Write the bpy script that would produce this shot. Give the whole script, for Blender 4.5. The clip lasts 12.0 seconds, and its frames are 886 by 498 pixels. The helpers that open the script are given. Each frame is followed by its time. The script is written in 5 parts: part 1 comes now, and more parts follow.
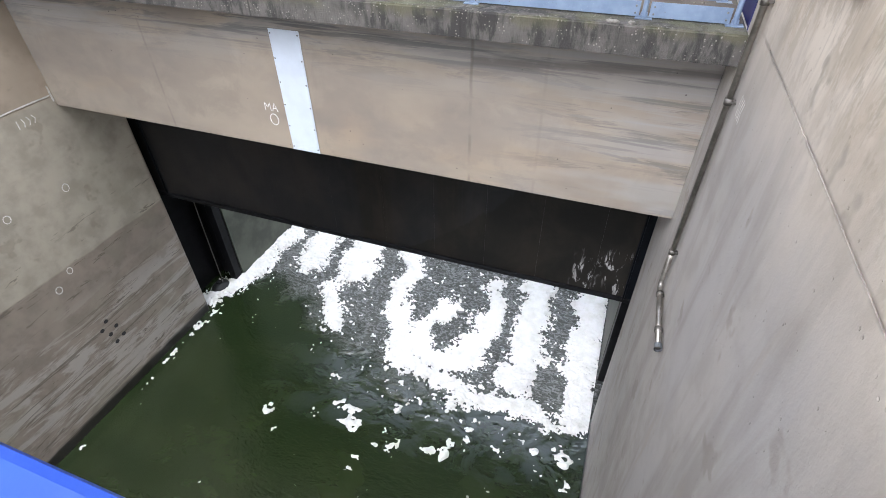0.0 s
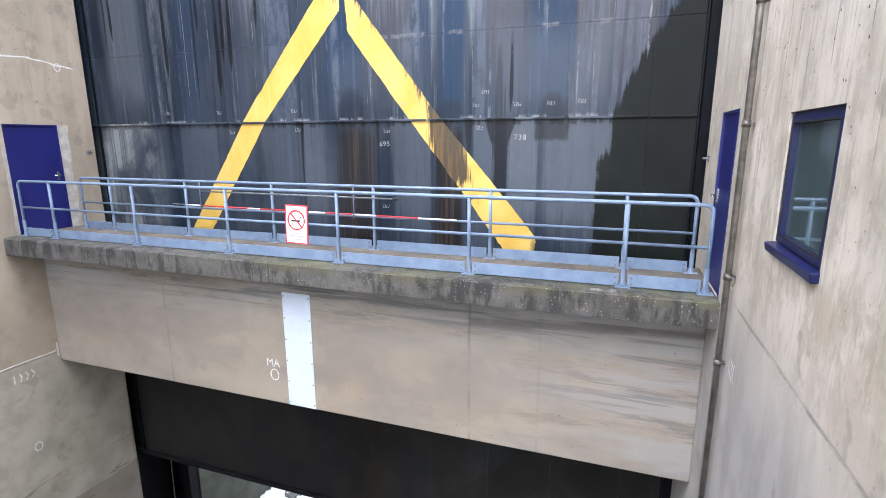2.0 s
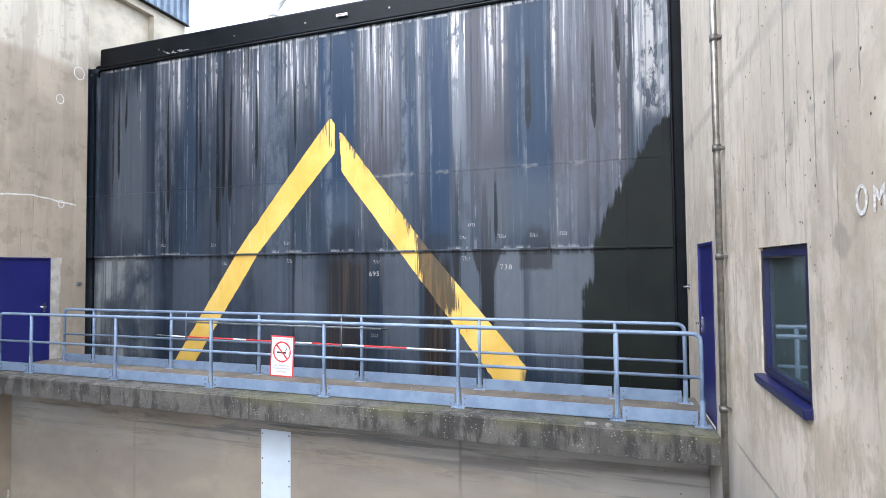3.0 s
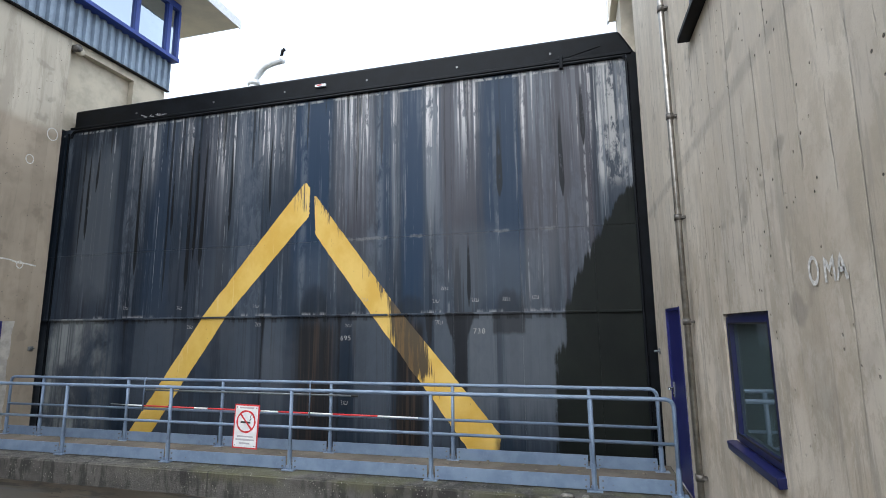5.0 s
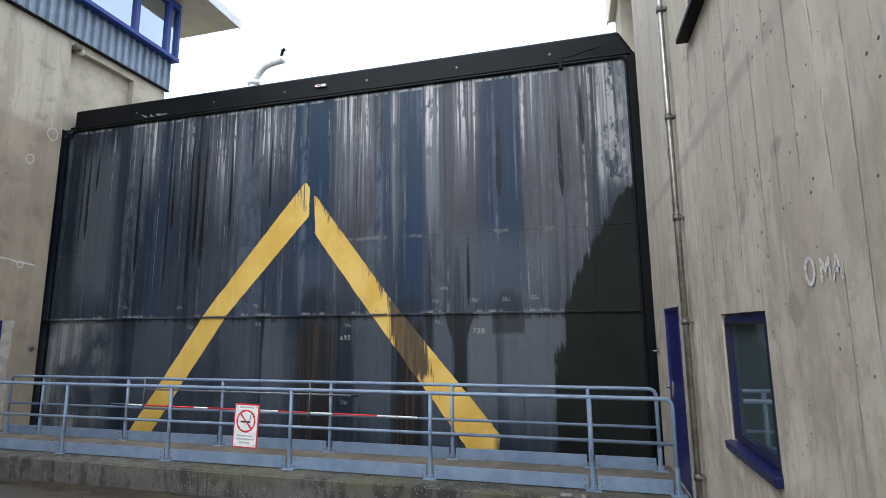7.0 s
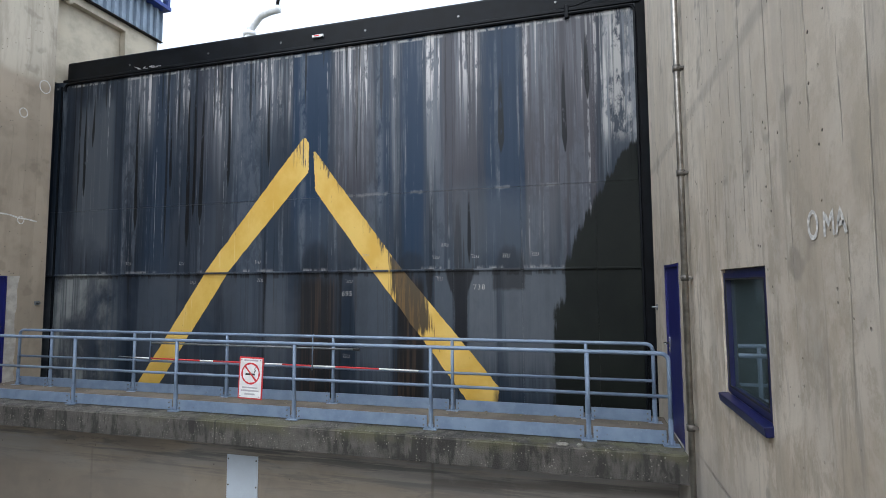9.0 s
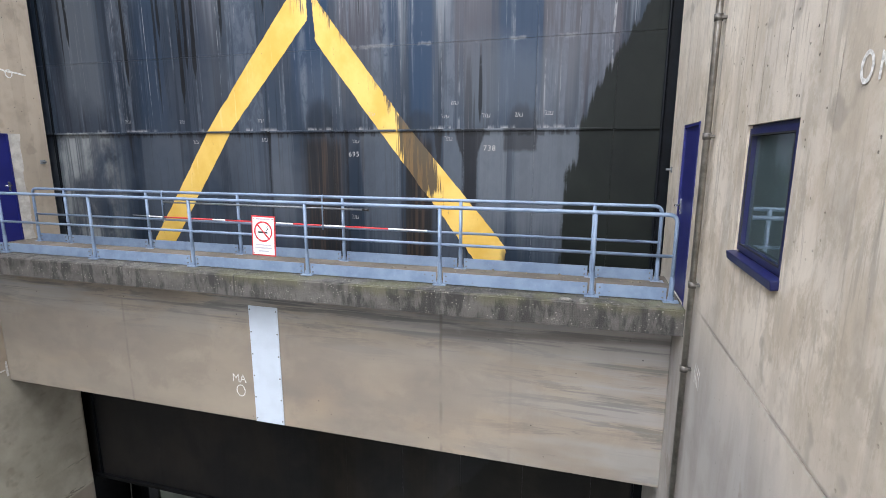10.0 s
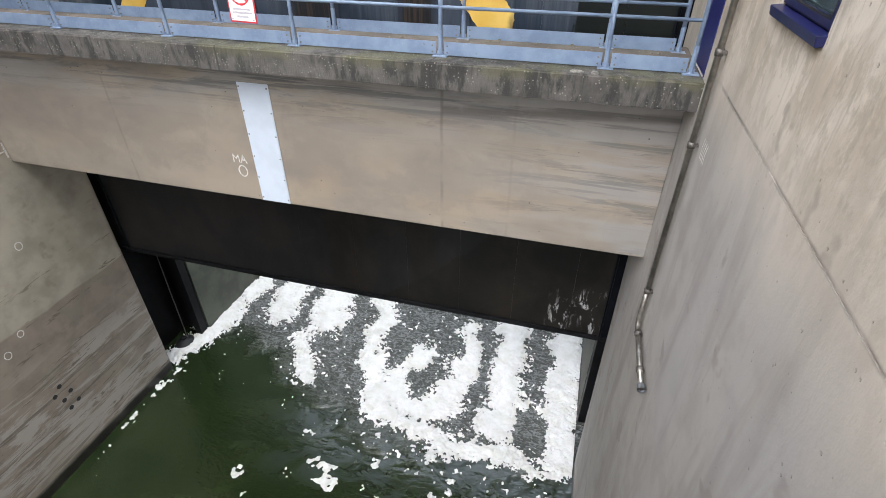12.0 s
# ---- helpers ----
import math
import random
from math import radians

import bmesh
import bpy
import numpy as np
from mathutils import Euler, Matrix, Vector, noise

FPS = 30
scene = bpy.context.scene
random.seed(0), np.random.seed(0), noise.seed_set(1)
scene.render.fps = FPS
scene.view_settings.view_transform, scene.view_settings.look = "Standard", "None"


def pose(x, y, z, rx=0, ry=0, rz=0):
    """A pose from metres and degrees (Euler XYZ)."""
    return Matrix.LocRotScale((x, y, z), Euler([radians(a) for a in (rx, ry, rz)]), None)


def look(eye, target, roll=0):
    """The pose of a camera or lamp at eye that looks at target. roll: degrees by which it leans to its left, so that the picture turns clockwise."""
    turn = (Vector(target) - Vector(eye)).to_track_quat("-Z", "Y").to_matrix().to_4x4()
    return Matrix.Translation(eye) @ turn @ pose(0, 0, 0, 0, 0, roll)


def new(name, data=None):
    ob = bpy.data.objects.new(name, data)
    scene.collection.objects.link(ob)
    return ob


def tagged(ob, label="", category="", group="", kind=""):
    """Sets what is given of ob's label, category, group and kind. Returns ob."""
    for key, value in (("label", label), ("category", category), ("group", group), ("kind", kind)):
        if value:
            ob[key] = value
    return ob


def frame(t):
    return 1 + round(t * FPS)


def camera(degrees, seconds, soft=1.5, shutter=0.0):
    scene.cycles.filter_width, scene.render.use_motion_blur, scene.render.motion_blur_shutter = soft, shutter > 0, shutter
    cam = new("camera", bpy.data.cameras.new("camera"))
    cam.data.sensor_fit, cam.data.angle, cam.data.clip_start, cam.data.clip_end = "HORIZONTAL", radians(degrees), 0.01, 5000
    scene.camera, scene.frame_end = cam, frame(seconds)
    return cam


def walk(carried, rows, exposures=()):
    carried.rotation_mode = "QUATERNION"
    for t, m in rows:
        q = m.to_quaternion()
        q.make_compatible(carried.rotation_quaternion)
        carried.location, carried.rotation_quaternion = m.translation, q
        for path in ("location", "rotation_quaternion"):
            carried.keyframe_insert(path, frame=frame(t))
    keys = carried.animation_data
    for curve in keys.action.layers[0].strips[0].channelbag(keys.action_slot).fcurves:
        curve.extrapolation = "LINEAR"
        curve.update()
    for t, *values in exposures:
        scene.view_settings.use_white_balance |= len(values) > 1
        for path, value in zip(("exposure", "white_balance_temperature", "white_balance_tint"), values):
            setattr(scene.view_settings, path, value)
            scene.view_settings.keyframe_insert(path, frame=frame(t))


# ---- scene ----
cam = camera(82.83, 12.0, soft=0.9)
PATH = [
    (0.0, pose(-1.037, -5.984, 1.518, 50.28, 0.35, 19.92)),
    (0.5, pose(-1.066, -5.991, 1.569, 56.12, 0.03, 19.71)),
    (1.0, pose(-1.086, -6.004, 1.610, 62.82, 0.04, 19.63)),
    (1.5, pose(-1.097, -6.033, 1.655, 70.14, 0.02, 19.12)),
    (2.0, pose(-1.106, -6.054, 1.694, 77.79, 0.15, 19.15)),
    (2.5, pose(-1.103, -6.063, 1.732, 84.97, 0.41, 19.23)),
    (3.0, pose(-1.080, -6.079, 1.774, 91.86, 0.56, 17.92)),
    (3.5, pose(-1.076, -6.088, 1.791, 96.78, 0.66, 16.21)),
    (5.5, pose(-1.079, -6.113, 1.800, 98.91, 0.55, 14.80)),
    (6.0, pose(-1.072, -6.116, 1.800, 98.89, 0.57, 14.82)),
    (6.5, pose(-1.072, -6.124, 1.800, 98.87, 0.52, 14.79)),
    (8.5, pose(-1.060, -6.116, 1.795, 98.01, 0.56, 14.89)),
    (9.0, pose(-1.061, -6.096, 1.780, 94.06, 0.37, 14.99)),
    (9.5, pose(-1.084, -6.061, 1.747, 86.82, 0.07, 15.38)),
    (10.0, pose(-1.113, -6.031, 1.697, 78.93, -0.07, 15.78)),
    (10.5, pose(-1.125, -5.999, 1.670, 71.24, 0.23, 16.08)),
    (11.0, pose(-1.133, -5.961, 1.618, 63.94, 0.48, 16.32)),
    (11.5, pose(-1.139, -5.942, 1.578, 58.28, 0.32, 16.27)),
    (12.0, pose(-1.144, -5.931, 1.526, 55.10, -0.05, 15.87)),
]
# exposure follows the clip's automatic camera
walk(cam, PATH, exposures=[(0.0, 2.9, 5850, 12), (1.0, 2.93, 5800, 13), (2.0, 3.02, 5700, 12), (2.7, 3.0, 5650, 10), (3.1, 2.75, 5700, 9), (3.7, 2.25, 5800, 7), (5.5, 1.9, 5800, 6), (6.5, 1.85, 5800, 6), (8.5, 1.75, 5800, 6), (9.2, 1.85, 5800, 7), (10.0, 2.68, 5900, 10), (10.5, 2.88, 5950, 10), (11.0, 2.83, 6000, 10), (12.0, 2.7, 6050, 10)])

# ---- light: a bright overcast sky and a wide, weak sun behind the gate ----
world = bpy.data.worlds.new("overcast_sky")
scene.world = world
world.use_nodes = True
wn = world.node_tree
sky = wn.nodes.new("ShaderNodeTexSky")
sky.sky_type, sky.sun_disc = "NISHITA", False
sky.sun_elevation, sky.sun_rotation = radians(48), radians(200)
sky.dust_density, sky.air_density = 4.0, 1.0
pale = wn.nodes.new("ShaderNodeHueSaturation")
pale.inputs["Saturation"].default_value = 0.35
wn.links.new(sky.outputs[0], pale.inputs["Color"])
veil = wn.nodes.new("ShaderNodeMix")  # the even white of a closed cloud layer
veil.data_type = "RGBA"
veil.inputs[0].default_value = 0.6
veil.inputs[7].default_value = (2.6, 2.7, 2.85, 1)
wn.links.new(pale.outputs[0], veil.inputs[6])
wn.links.new(veil.outputs[2], wn.nodes["Background"].inputs[0])
wn.nodes["Background"].inputs[1].default_value = 0.15
sun = new("sun", bpy.data.lights.new("sun", "SUN"))
sun.data.energy, sun.data.angle, sun.data.color = 0.5, radians(40), (1.0, 0.96, 0.9)
sun.matrix_world = look((5, -2, 12), (0, 0, 0))

# ---- material tools ----


class Nodes:
    """A thin wrapper for writing node materials."""

    def __init__(self, name, rough=0.8, metal=0.0):
        self.mat = bpy.data.materials.new(name)
        self.mat.use_nodes = True
        self.nt = self.mat.node_tree
        self.bsdf = self.nt.nodes["Principled BSDF"]
        self.bsdf.inputs["Roughness"].default_value = rough
        self.bsdf.inputs["Metallic"].default_value = metal
        self.place = self.nt.nodes.new("ShaderNodeNewGeometry").outputs["Position"]
        split = self.nt.nodes.new("ShaderNodeSeparateXYZ")
        self.nt.links.new(self.place, split.inputs[0])
        self.x, self.y, self.z = split.outputs

    def put(self, socket, value):
        if isinstance(value, bpy.types.NodeSocket):
            self.nt.links.new(value, socket)
        elif isinstance(value, tuple) and len(value) == 3 and socket.type == "RGBA":
            socket.default_value = (*value, 1)
        else:
            socket.default_value = value

    def math(self, op, a, b=0.0, c=0.0):
        n = self.nt.nodes.new("ShaderNodeMath")
        n.operation = op
        for s, v in zip(n.inputs, (a, b, c)):
            self.put(s, v)
        return n.outputs[0]

    def mul(self, *v):
        out = v[0]
        for b in v[1:]:
            out = self.math("MULTIPLY", out, b)
        return out

    def add(self, *v):
        out = v[0]
        for b in v[1:]:
            out = self.math("ADD", out, b)
        return out

    def noise(self, scale=(1, 1, 1), detail=4.0, rough=0.55, shift=(0, 0, 0), warp=0.0):
        m = self.nt.nodes.new("ShaderNodeMapping")
        m.inputs["Scale"].default_value = scale
        m.inputs["Location"].default_value = shift
        self.nt.links.new(self.place, m.inputs["Vector"])
        n = self.nt.nodes.new("ShaderNodeTexNoise")
        n.inputs["Scale"].default_value = 1.0
        n.inputs["Detail"].default_value = detail
        n.inputs["Roughness"].default_value = rough
        n.inputs["Distortion"].default_value = warp
        self.nt.links.new(m.outputs[0], n.inputs["Vector"])
        return n.outputs["Fac"]

    def step(self, value, lo, hi, soft=True):
        n = self.nt.nodes.new("ShaderNodeMapRange")
        n.interpolation_type = "SMOOTHSTEP" if soft else "LINEAR"
        n.inputs["From Min"].default_value, n.inputs["From Max"].default_value = lo, hi
        if lo > hi:
            n.inputs["From Min"].default_value, n.inputs["From Max"].default_value = hi, lo
            n.inputs["To Min"].default_value, n.inputs["To Max"].default_value = 1, 0
        self.nt.links.new(value, n.inputs["Value"])
        return n.outputs[0]

    def band(self, value, lo, hi, edge):
        return self.mul(self.step(value, lo - edge, lo + edge), self.step(value, hi + edge, hi - edge))

    def mix(self, fac, a, b):
        n = self.nt.nodes.new("ShaderNodeMix")
        n.data_type = "RGBA"
        self.put(n.inputs[0], fac)
        self.put(n.inputs[6], a)
        self.put(n.inputs[7], b)
        return n.outputs[2]

    def lanes(self, per_metre, seed, wobble=0.15):
        """Upright lanes along x: the place across a lane (-0.5 to 0.5) and three random numbers for each."""
        u = self.add(self.mul(self.x, per_metre), self.mul(self.noise((0.9, 0, 1.1), 3, 0.6, (seed, 0, seed)), wobble), 500.0 + seed)
        cell = self.math("FLOOR", u)
        n = self.nt.nodes.new("ShaderNodeTexWhiteNoise")
        n.noise_dimensions = "1D"
        self.nt.links.new(self.add(cell, seed * 0.37), n.inputs["W"])
        parts = self.nt.nodes.new("ShaderNodeSeparateColor")
        self.nt.links.new(n.outputs["Color"], parts.inputs[0])
        return (self.math("SUBTRACT", self.math("SUBTRACT", u, cell), 0.5), *parts.outputs)

    def runs(self, per_metre, seed, top, longest, share, width, soft, ragged=0.25):
        """Runs of paint or dirt that start at a height and end at lengths of their own, with pointed tails."""
        w, a, b, c = self.lanes(per_metre, seed)
        length = self.mul(self.add(self.mul(a, a), 0.08), longest)
        rag = self.mul(self.add(self.noise((per_metre * 4, 0, 1.6), 4, 0.7, (seed, 0, 3)), -0.5), ragged * longest)
        left = self.add(length, rag, self.z, -top)
        taper = self.step(left, 0.0, 0.25 * longest)
        half = self.mul(self.add(self.mul(b, width), width * 0.35), self.add(self.mul(taper, 0.8), 0.2))
        edge = self.add(half, self.mul(self.math("ABSOLUTE", self.add(w, self.mul(self.add(self.noise((per_metre * 3, 0, 2.2), 4, 0.7, (seed, 0, 9)), -0.5), 0.22))), -1.0))
        inside = self.step(edge, 0.0, soft)
        return self.mul(inside, self.step(left, 0.0, 0.06 * longest), self.step(c, 1.0 - share - 0.001, 1.0 - share + 0.001))

    def done(self, colour, height=None, depth=0.01, strength=0.5, rough=None):
        self.put(self.bsdf.inputs["Base Color"], colour)
        if rough is not None:
            self.put(self.bsdf.inputs["Roughness"], rough)
        if height is not None:
            b = self.nt.nodes.new("ShaderNodeBump")
            b.inputs["Distance"].default_value = depth
            b.inputs["Strength"].default_value = strength
            self.nt.links.new(height, b.inputs["Height"])
            self.nt.links.new(b.outputs[0], self.bsdf.inputs["Normal"])
        return self.mat


def plain(name, colour, rough=0.6, metal=0.0, wear=0.25, scale=6.0, gloss=0.5):
    """A paint or metal with faint stains at two scales and a little relief."""
    n = Nodes(name, rough, metal)
    n.bsdf.inputs["Specular IOR Level"].default_value = gloss
    a, b = n.noise((scale,) * 3, 5, 0.6), n.noise((scale * 9,) * 3, 3, 0.6, (3, 1, 7))
    dark = tuple(c * (1 - wear) for c in colour)
    light = tuple(min(1, c * (1 + wear * 0.6)) for c in colour)
    col = n.mix(n.step(a, 0.35, 0.65), dark, light)
    col = n.mix(n.mul(n.step(b, 0.6, 0.75), 0.35), col, dark)
    return n.done(col, b, 0.002, 0.25, n.add(n.mul(a, 0.25), rough - 0.12))


def side_wall_material(name, base, lower, east):
    """Board-marked concrete with form marks, rain streaks, holes and, low down, tide stains."""
    n = Nodes(name, 0.85)
    big, mid = n.noise((0.5, 0.5, 0.5), 4, 0.6, (2, 9, 4)), n.noise((2.2, 2.2, 2.2), 5, 0.6)
    fine = n.noise((40, 40, 40), 4, 0.7)
    rain = n.noise((3.2, 3.2, 0.55), 6, 0.68, (5, 0, 1), 0.3)
    rain_fine = n.noise((13, 13, 1.1), 5, 0.68, (0, 0, 0), 0.2)
    dark = tuple(c * 0.62 for c in base)
    light = tuple(min(1, c * 1.18) for c in base)
    col = n.mix(n.step(big, 0.3, 0.7), tuple(c * 0.84 for c in base), light)
    col = n.mix(n.mul(n.step(mid, 0.5, 0.72), 0.5), col, dark)
    if east:
        grime = n.noise((1.0, 1.0, 0.75), 6, 0.7, (4, 4, 1), 0.3)
        col = n.mix(n.mul(n.step(grime, 0.44, 0.58), n.step(n.z, -0.3, 0.8), 0.8), col, tuple(c * f for c, f in zip(base, (0.78, 0.74, 0.68))))
        mottle = n.noise((5, 5, 3.2), 6, 0.72, (2, 7, 3), 0.2)
        col = n.mix(n.mul(n.step(mottle, 0.48, 0.60), n.step(n.z, -0.4, 0.7), 0.55), col, tuple(c * f for c, f in zip(base, (0.64, 0.61, 0.55))))
        col = n.mix(n.mul(n.step(mottle, 0.46, 0.36), n.step(n.z, 0.0, 1.4), 0.15), col, tuple(min(1, c * 1.2) for c in base))
        crack = n.math("ABSOLUTE", n.add(n.z, -0.178, n.mul(mid, 0.05), -0.025))
        col = n.mix(n.mul(n.step(crack, 0.026, 0.004), n.step(n.y, -0.7, -1.2), n.step(mid, 0.35, 0.55), 0.6), col, (0.13, 0.105, 0.085))
        crack = n.math("ABSOLUTE", n.add(n.z, -3.372, n.mul(mid, 0.05), -0.025))
        col = n.mix(n.mul(n.step(crack, 0.085, 0.02), n.add(n.mul(n.step(mottle, 0.35, 0.6), 0.6), 0.4), 0.8), col, (0.17, 0.145, 0.12))
        streaks = n.mul(n.step(rain, 0.5, 0.62), n.step(n.z, -0.2, 1.2), 0.42)
        col = n.mix(streaks, col, tuple(c * 0.55 for c in base))
        col = n.mix(n.mul(n.step(rain_fine, 0.55, 0.62), n.step(n.z, -0.1, 1.2), 0.5), col, tuple(c * 0.55 for c in base))
        col = n.mix(n.mul(n.step(n.add(n.z, n.mul(grime, 1.5)), 2.4, 4.6), 0.42), col, (0.72, 0.645, 0.53))
        pale = n.mul(n.step(rain_fine, 0.42, 0.33), n.step(n.z, 2.0, 4.0), 0.35)
        col = n.mix(pale, col, tuple(min(1, c * 1.5) for c in base))
        col = n.mix(n.mul(n.step(n.z, 0.6, -0.8), 0.8), col, n.mix(n.step(mid, 0.35, 0.65), tuple(c * 0.85 for c in lower), tuple(c * 1.1 for c in lower)))
        wash = n.noise((1, 1.3, 0.33), 4, 0.55, (7, 7, 7), 0.4)
        col = n.mix(n.mul(n.step(wash, 0.42, 0.66), n.step(n.z, 0.5, -1.0), 0.6), col, tuple(min(1, c * f) for c, f in zip(lower, (1.15, 1.15, 1.18))))
        damp = n.noise((1, 1.9, 0.28), 5, 0.6, (17, 3, 5), 0.35)
        col = n.mix(n.mul(n.step(damp, 0.46, 0.62), n.step(n.z, 0.6, -0.5), 0.42), col, tuple(c * f for c, f in zip(lower, (0.70, 0.66, 0.61))))
        col = n.mix(n.mul(n.step(n.noise((2, 2.5, 0.5), 4, 0.6, (1, 4, 2)), 0.6, 0.7), n.step(n.z, 0.5, -0.5), 0.4), col, tuple(c * 0.62 for c in base))
    else:
        col = n.mix(n.mul(n.step(rain, 0.5, 0.66), 0.35), col, tuple(c * 0.6 for c in base))
        pour = n.step(n.add(n.z, n.mul(mid, 0.2)), 5.95, 6.15)
        col = n.mix(n.mul(pour, 0.9), col, n.mix(n.step(rain, 0.42, 0.62), (0.56, 0.50, 0.405), (0.43, 0.375, 0.30)))
        below = n.step(n.add(n.z, n.mul(mid, 0.1)), -2.3, -2.42)
        low = n.mix(n.step(mid, 0.35, 0.7), lower, tuple(c * 0.75 for c in lower))
        col = n.mix(below, col, low)
        tide = n.step(n.add(n.z, n.mul(n.noise((1, 0.8, 1), 3), 0.22)), -5.50, -5.56)
        col = n.mix(n.mul(tide, 0.85), col, n.mix(n.step(mid, 0.35, 0.7), (0.235, 0.195, 0.158), (0.185, 0.152, 0.122)))
        drag = n.noise((1, 0.45, 2.6), 6, 0.7, (3, 3, 3), 0.6)
        col = n.mix(n.mul(n.step(drag, 0.48, 0.56), n.step(n.z, -6.2, -7.4), 0.7), col, (0.40, 0.365, 0.325))
        gash = n.noise((1, 0.8, 6.0), 6, 0.72, (8, 1, 5), 0.5)
        col = n.mix(n.mul(n.step(gash, 0.60, 0.64), n.step(n.z, -3.0, -6.0), 0.8), col, tuple(c * 0.3 for c in base))
        gouge = n.noise((1, 0.35, 7.0), 5, 0.7, (1, 5, 8), 0.5)
        col = n.mix(n.mul(n.step(gouge, 0.58, 0.63), n.step(n.z, -6.0, -7.4), 0.75), col, (0.12, 0.10, 0.08))
        patina = n.noise((0.8, 0.8, 0.8), 4, 0.6, (12, 2, 0))
        col = n.mix(n.mul(n.step(patina, 0.5, 0.65), n.step(n.z, -2.4, -3.0), 0.3), col, (0.27, 0.25, 0.19))
    spots = n.noise((1.7, 1.7, 1.7), 3, 0.6, (21, 3, 8))
    col = n.mix(n.mul(n.step(spots, 0.62, 0.68), 0.5 if east else 0.3), col, tuple(c * 0.42 for c in base))
    wet = n.step(n.add(n.z, n.mul(mid, 0.12)), -9.28, -9.42)
    col = n.mix(wet, col, (0.022, 0.021, 0.017))
    v = n.nt.nodes.new("ShaderNodeTexVoronoi")
    v.inputs["Scale"].default_value = 13.0
    n.nt.links.new(n.place, v.inputs["Vector"])
    pits = n.mul(n.step(v.outputs["Distance"], 0.13, 0.08), n.step(n.noise((4, 4, 4), 3, 0.6), 0.50, 0.56), n.add(n.mul(n.step(n.z, 0.8, 2.4), 0.8), 0.2))
    col = n.mix(n.mul(pits, 0.9), col, (0.05, 0.042, 0.035))
    across = n.add(n.mul(n.y, 4.2), n.mul(n.noise((0.5, 1.1, 0.15), 2, 0.5, (3, 3, 3)), 1.6))
    boards = n.math("ABSOLUTE", n.math("SUBTRACT", n.math("FRACT", across), 0.5))
    broken = n.step(n.noise((1, 3.0, 0.8), 5, 0.72, (4, 2, 9)), 0.46, 0.56)
    seam = n.mul(n.step(boards, 0.045, 0.012), broken, n.step(n.z, 0.9, 2.6), 1.0 if east else 0.25)
    col = n.mix(n.mul(seam, 0.45), col, tuple(c * 0.3 for c in base))
    plank = n.nt.nodes.new("ShaderNodeTexWhiteNoise")
    plank.noise_dimensions = "1D"
    n.nt.links.new(n.math("FLOOR", n.add(across, 0.5)), plank.inputs["W"])
    col = n.mix(n.mul(n.step(plank.outputs["Value"], 0.5, 1.0), n.step(n.z, 0.3, 1.4), 0.16), col, tuple(c * 0.5 for c in base))
    height = n.add(n.mul(fine, 0.14), n.mul(mid, 0.35), n.mul(seam, -0.5), n.mul(pits, -1.5), n.mul(rain, 0.25))
    return n.done(col, height, 0.03, 0.7, n.add(n.mul(wet, -0.5), 0.85))


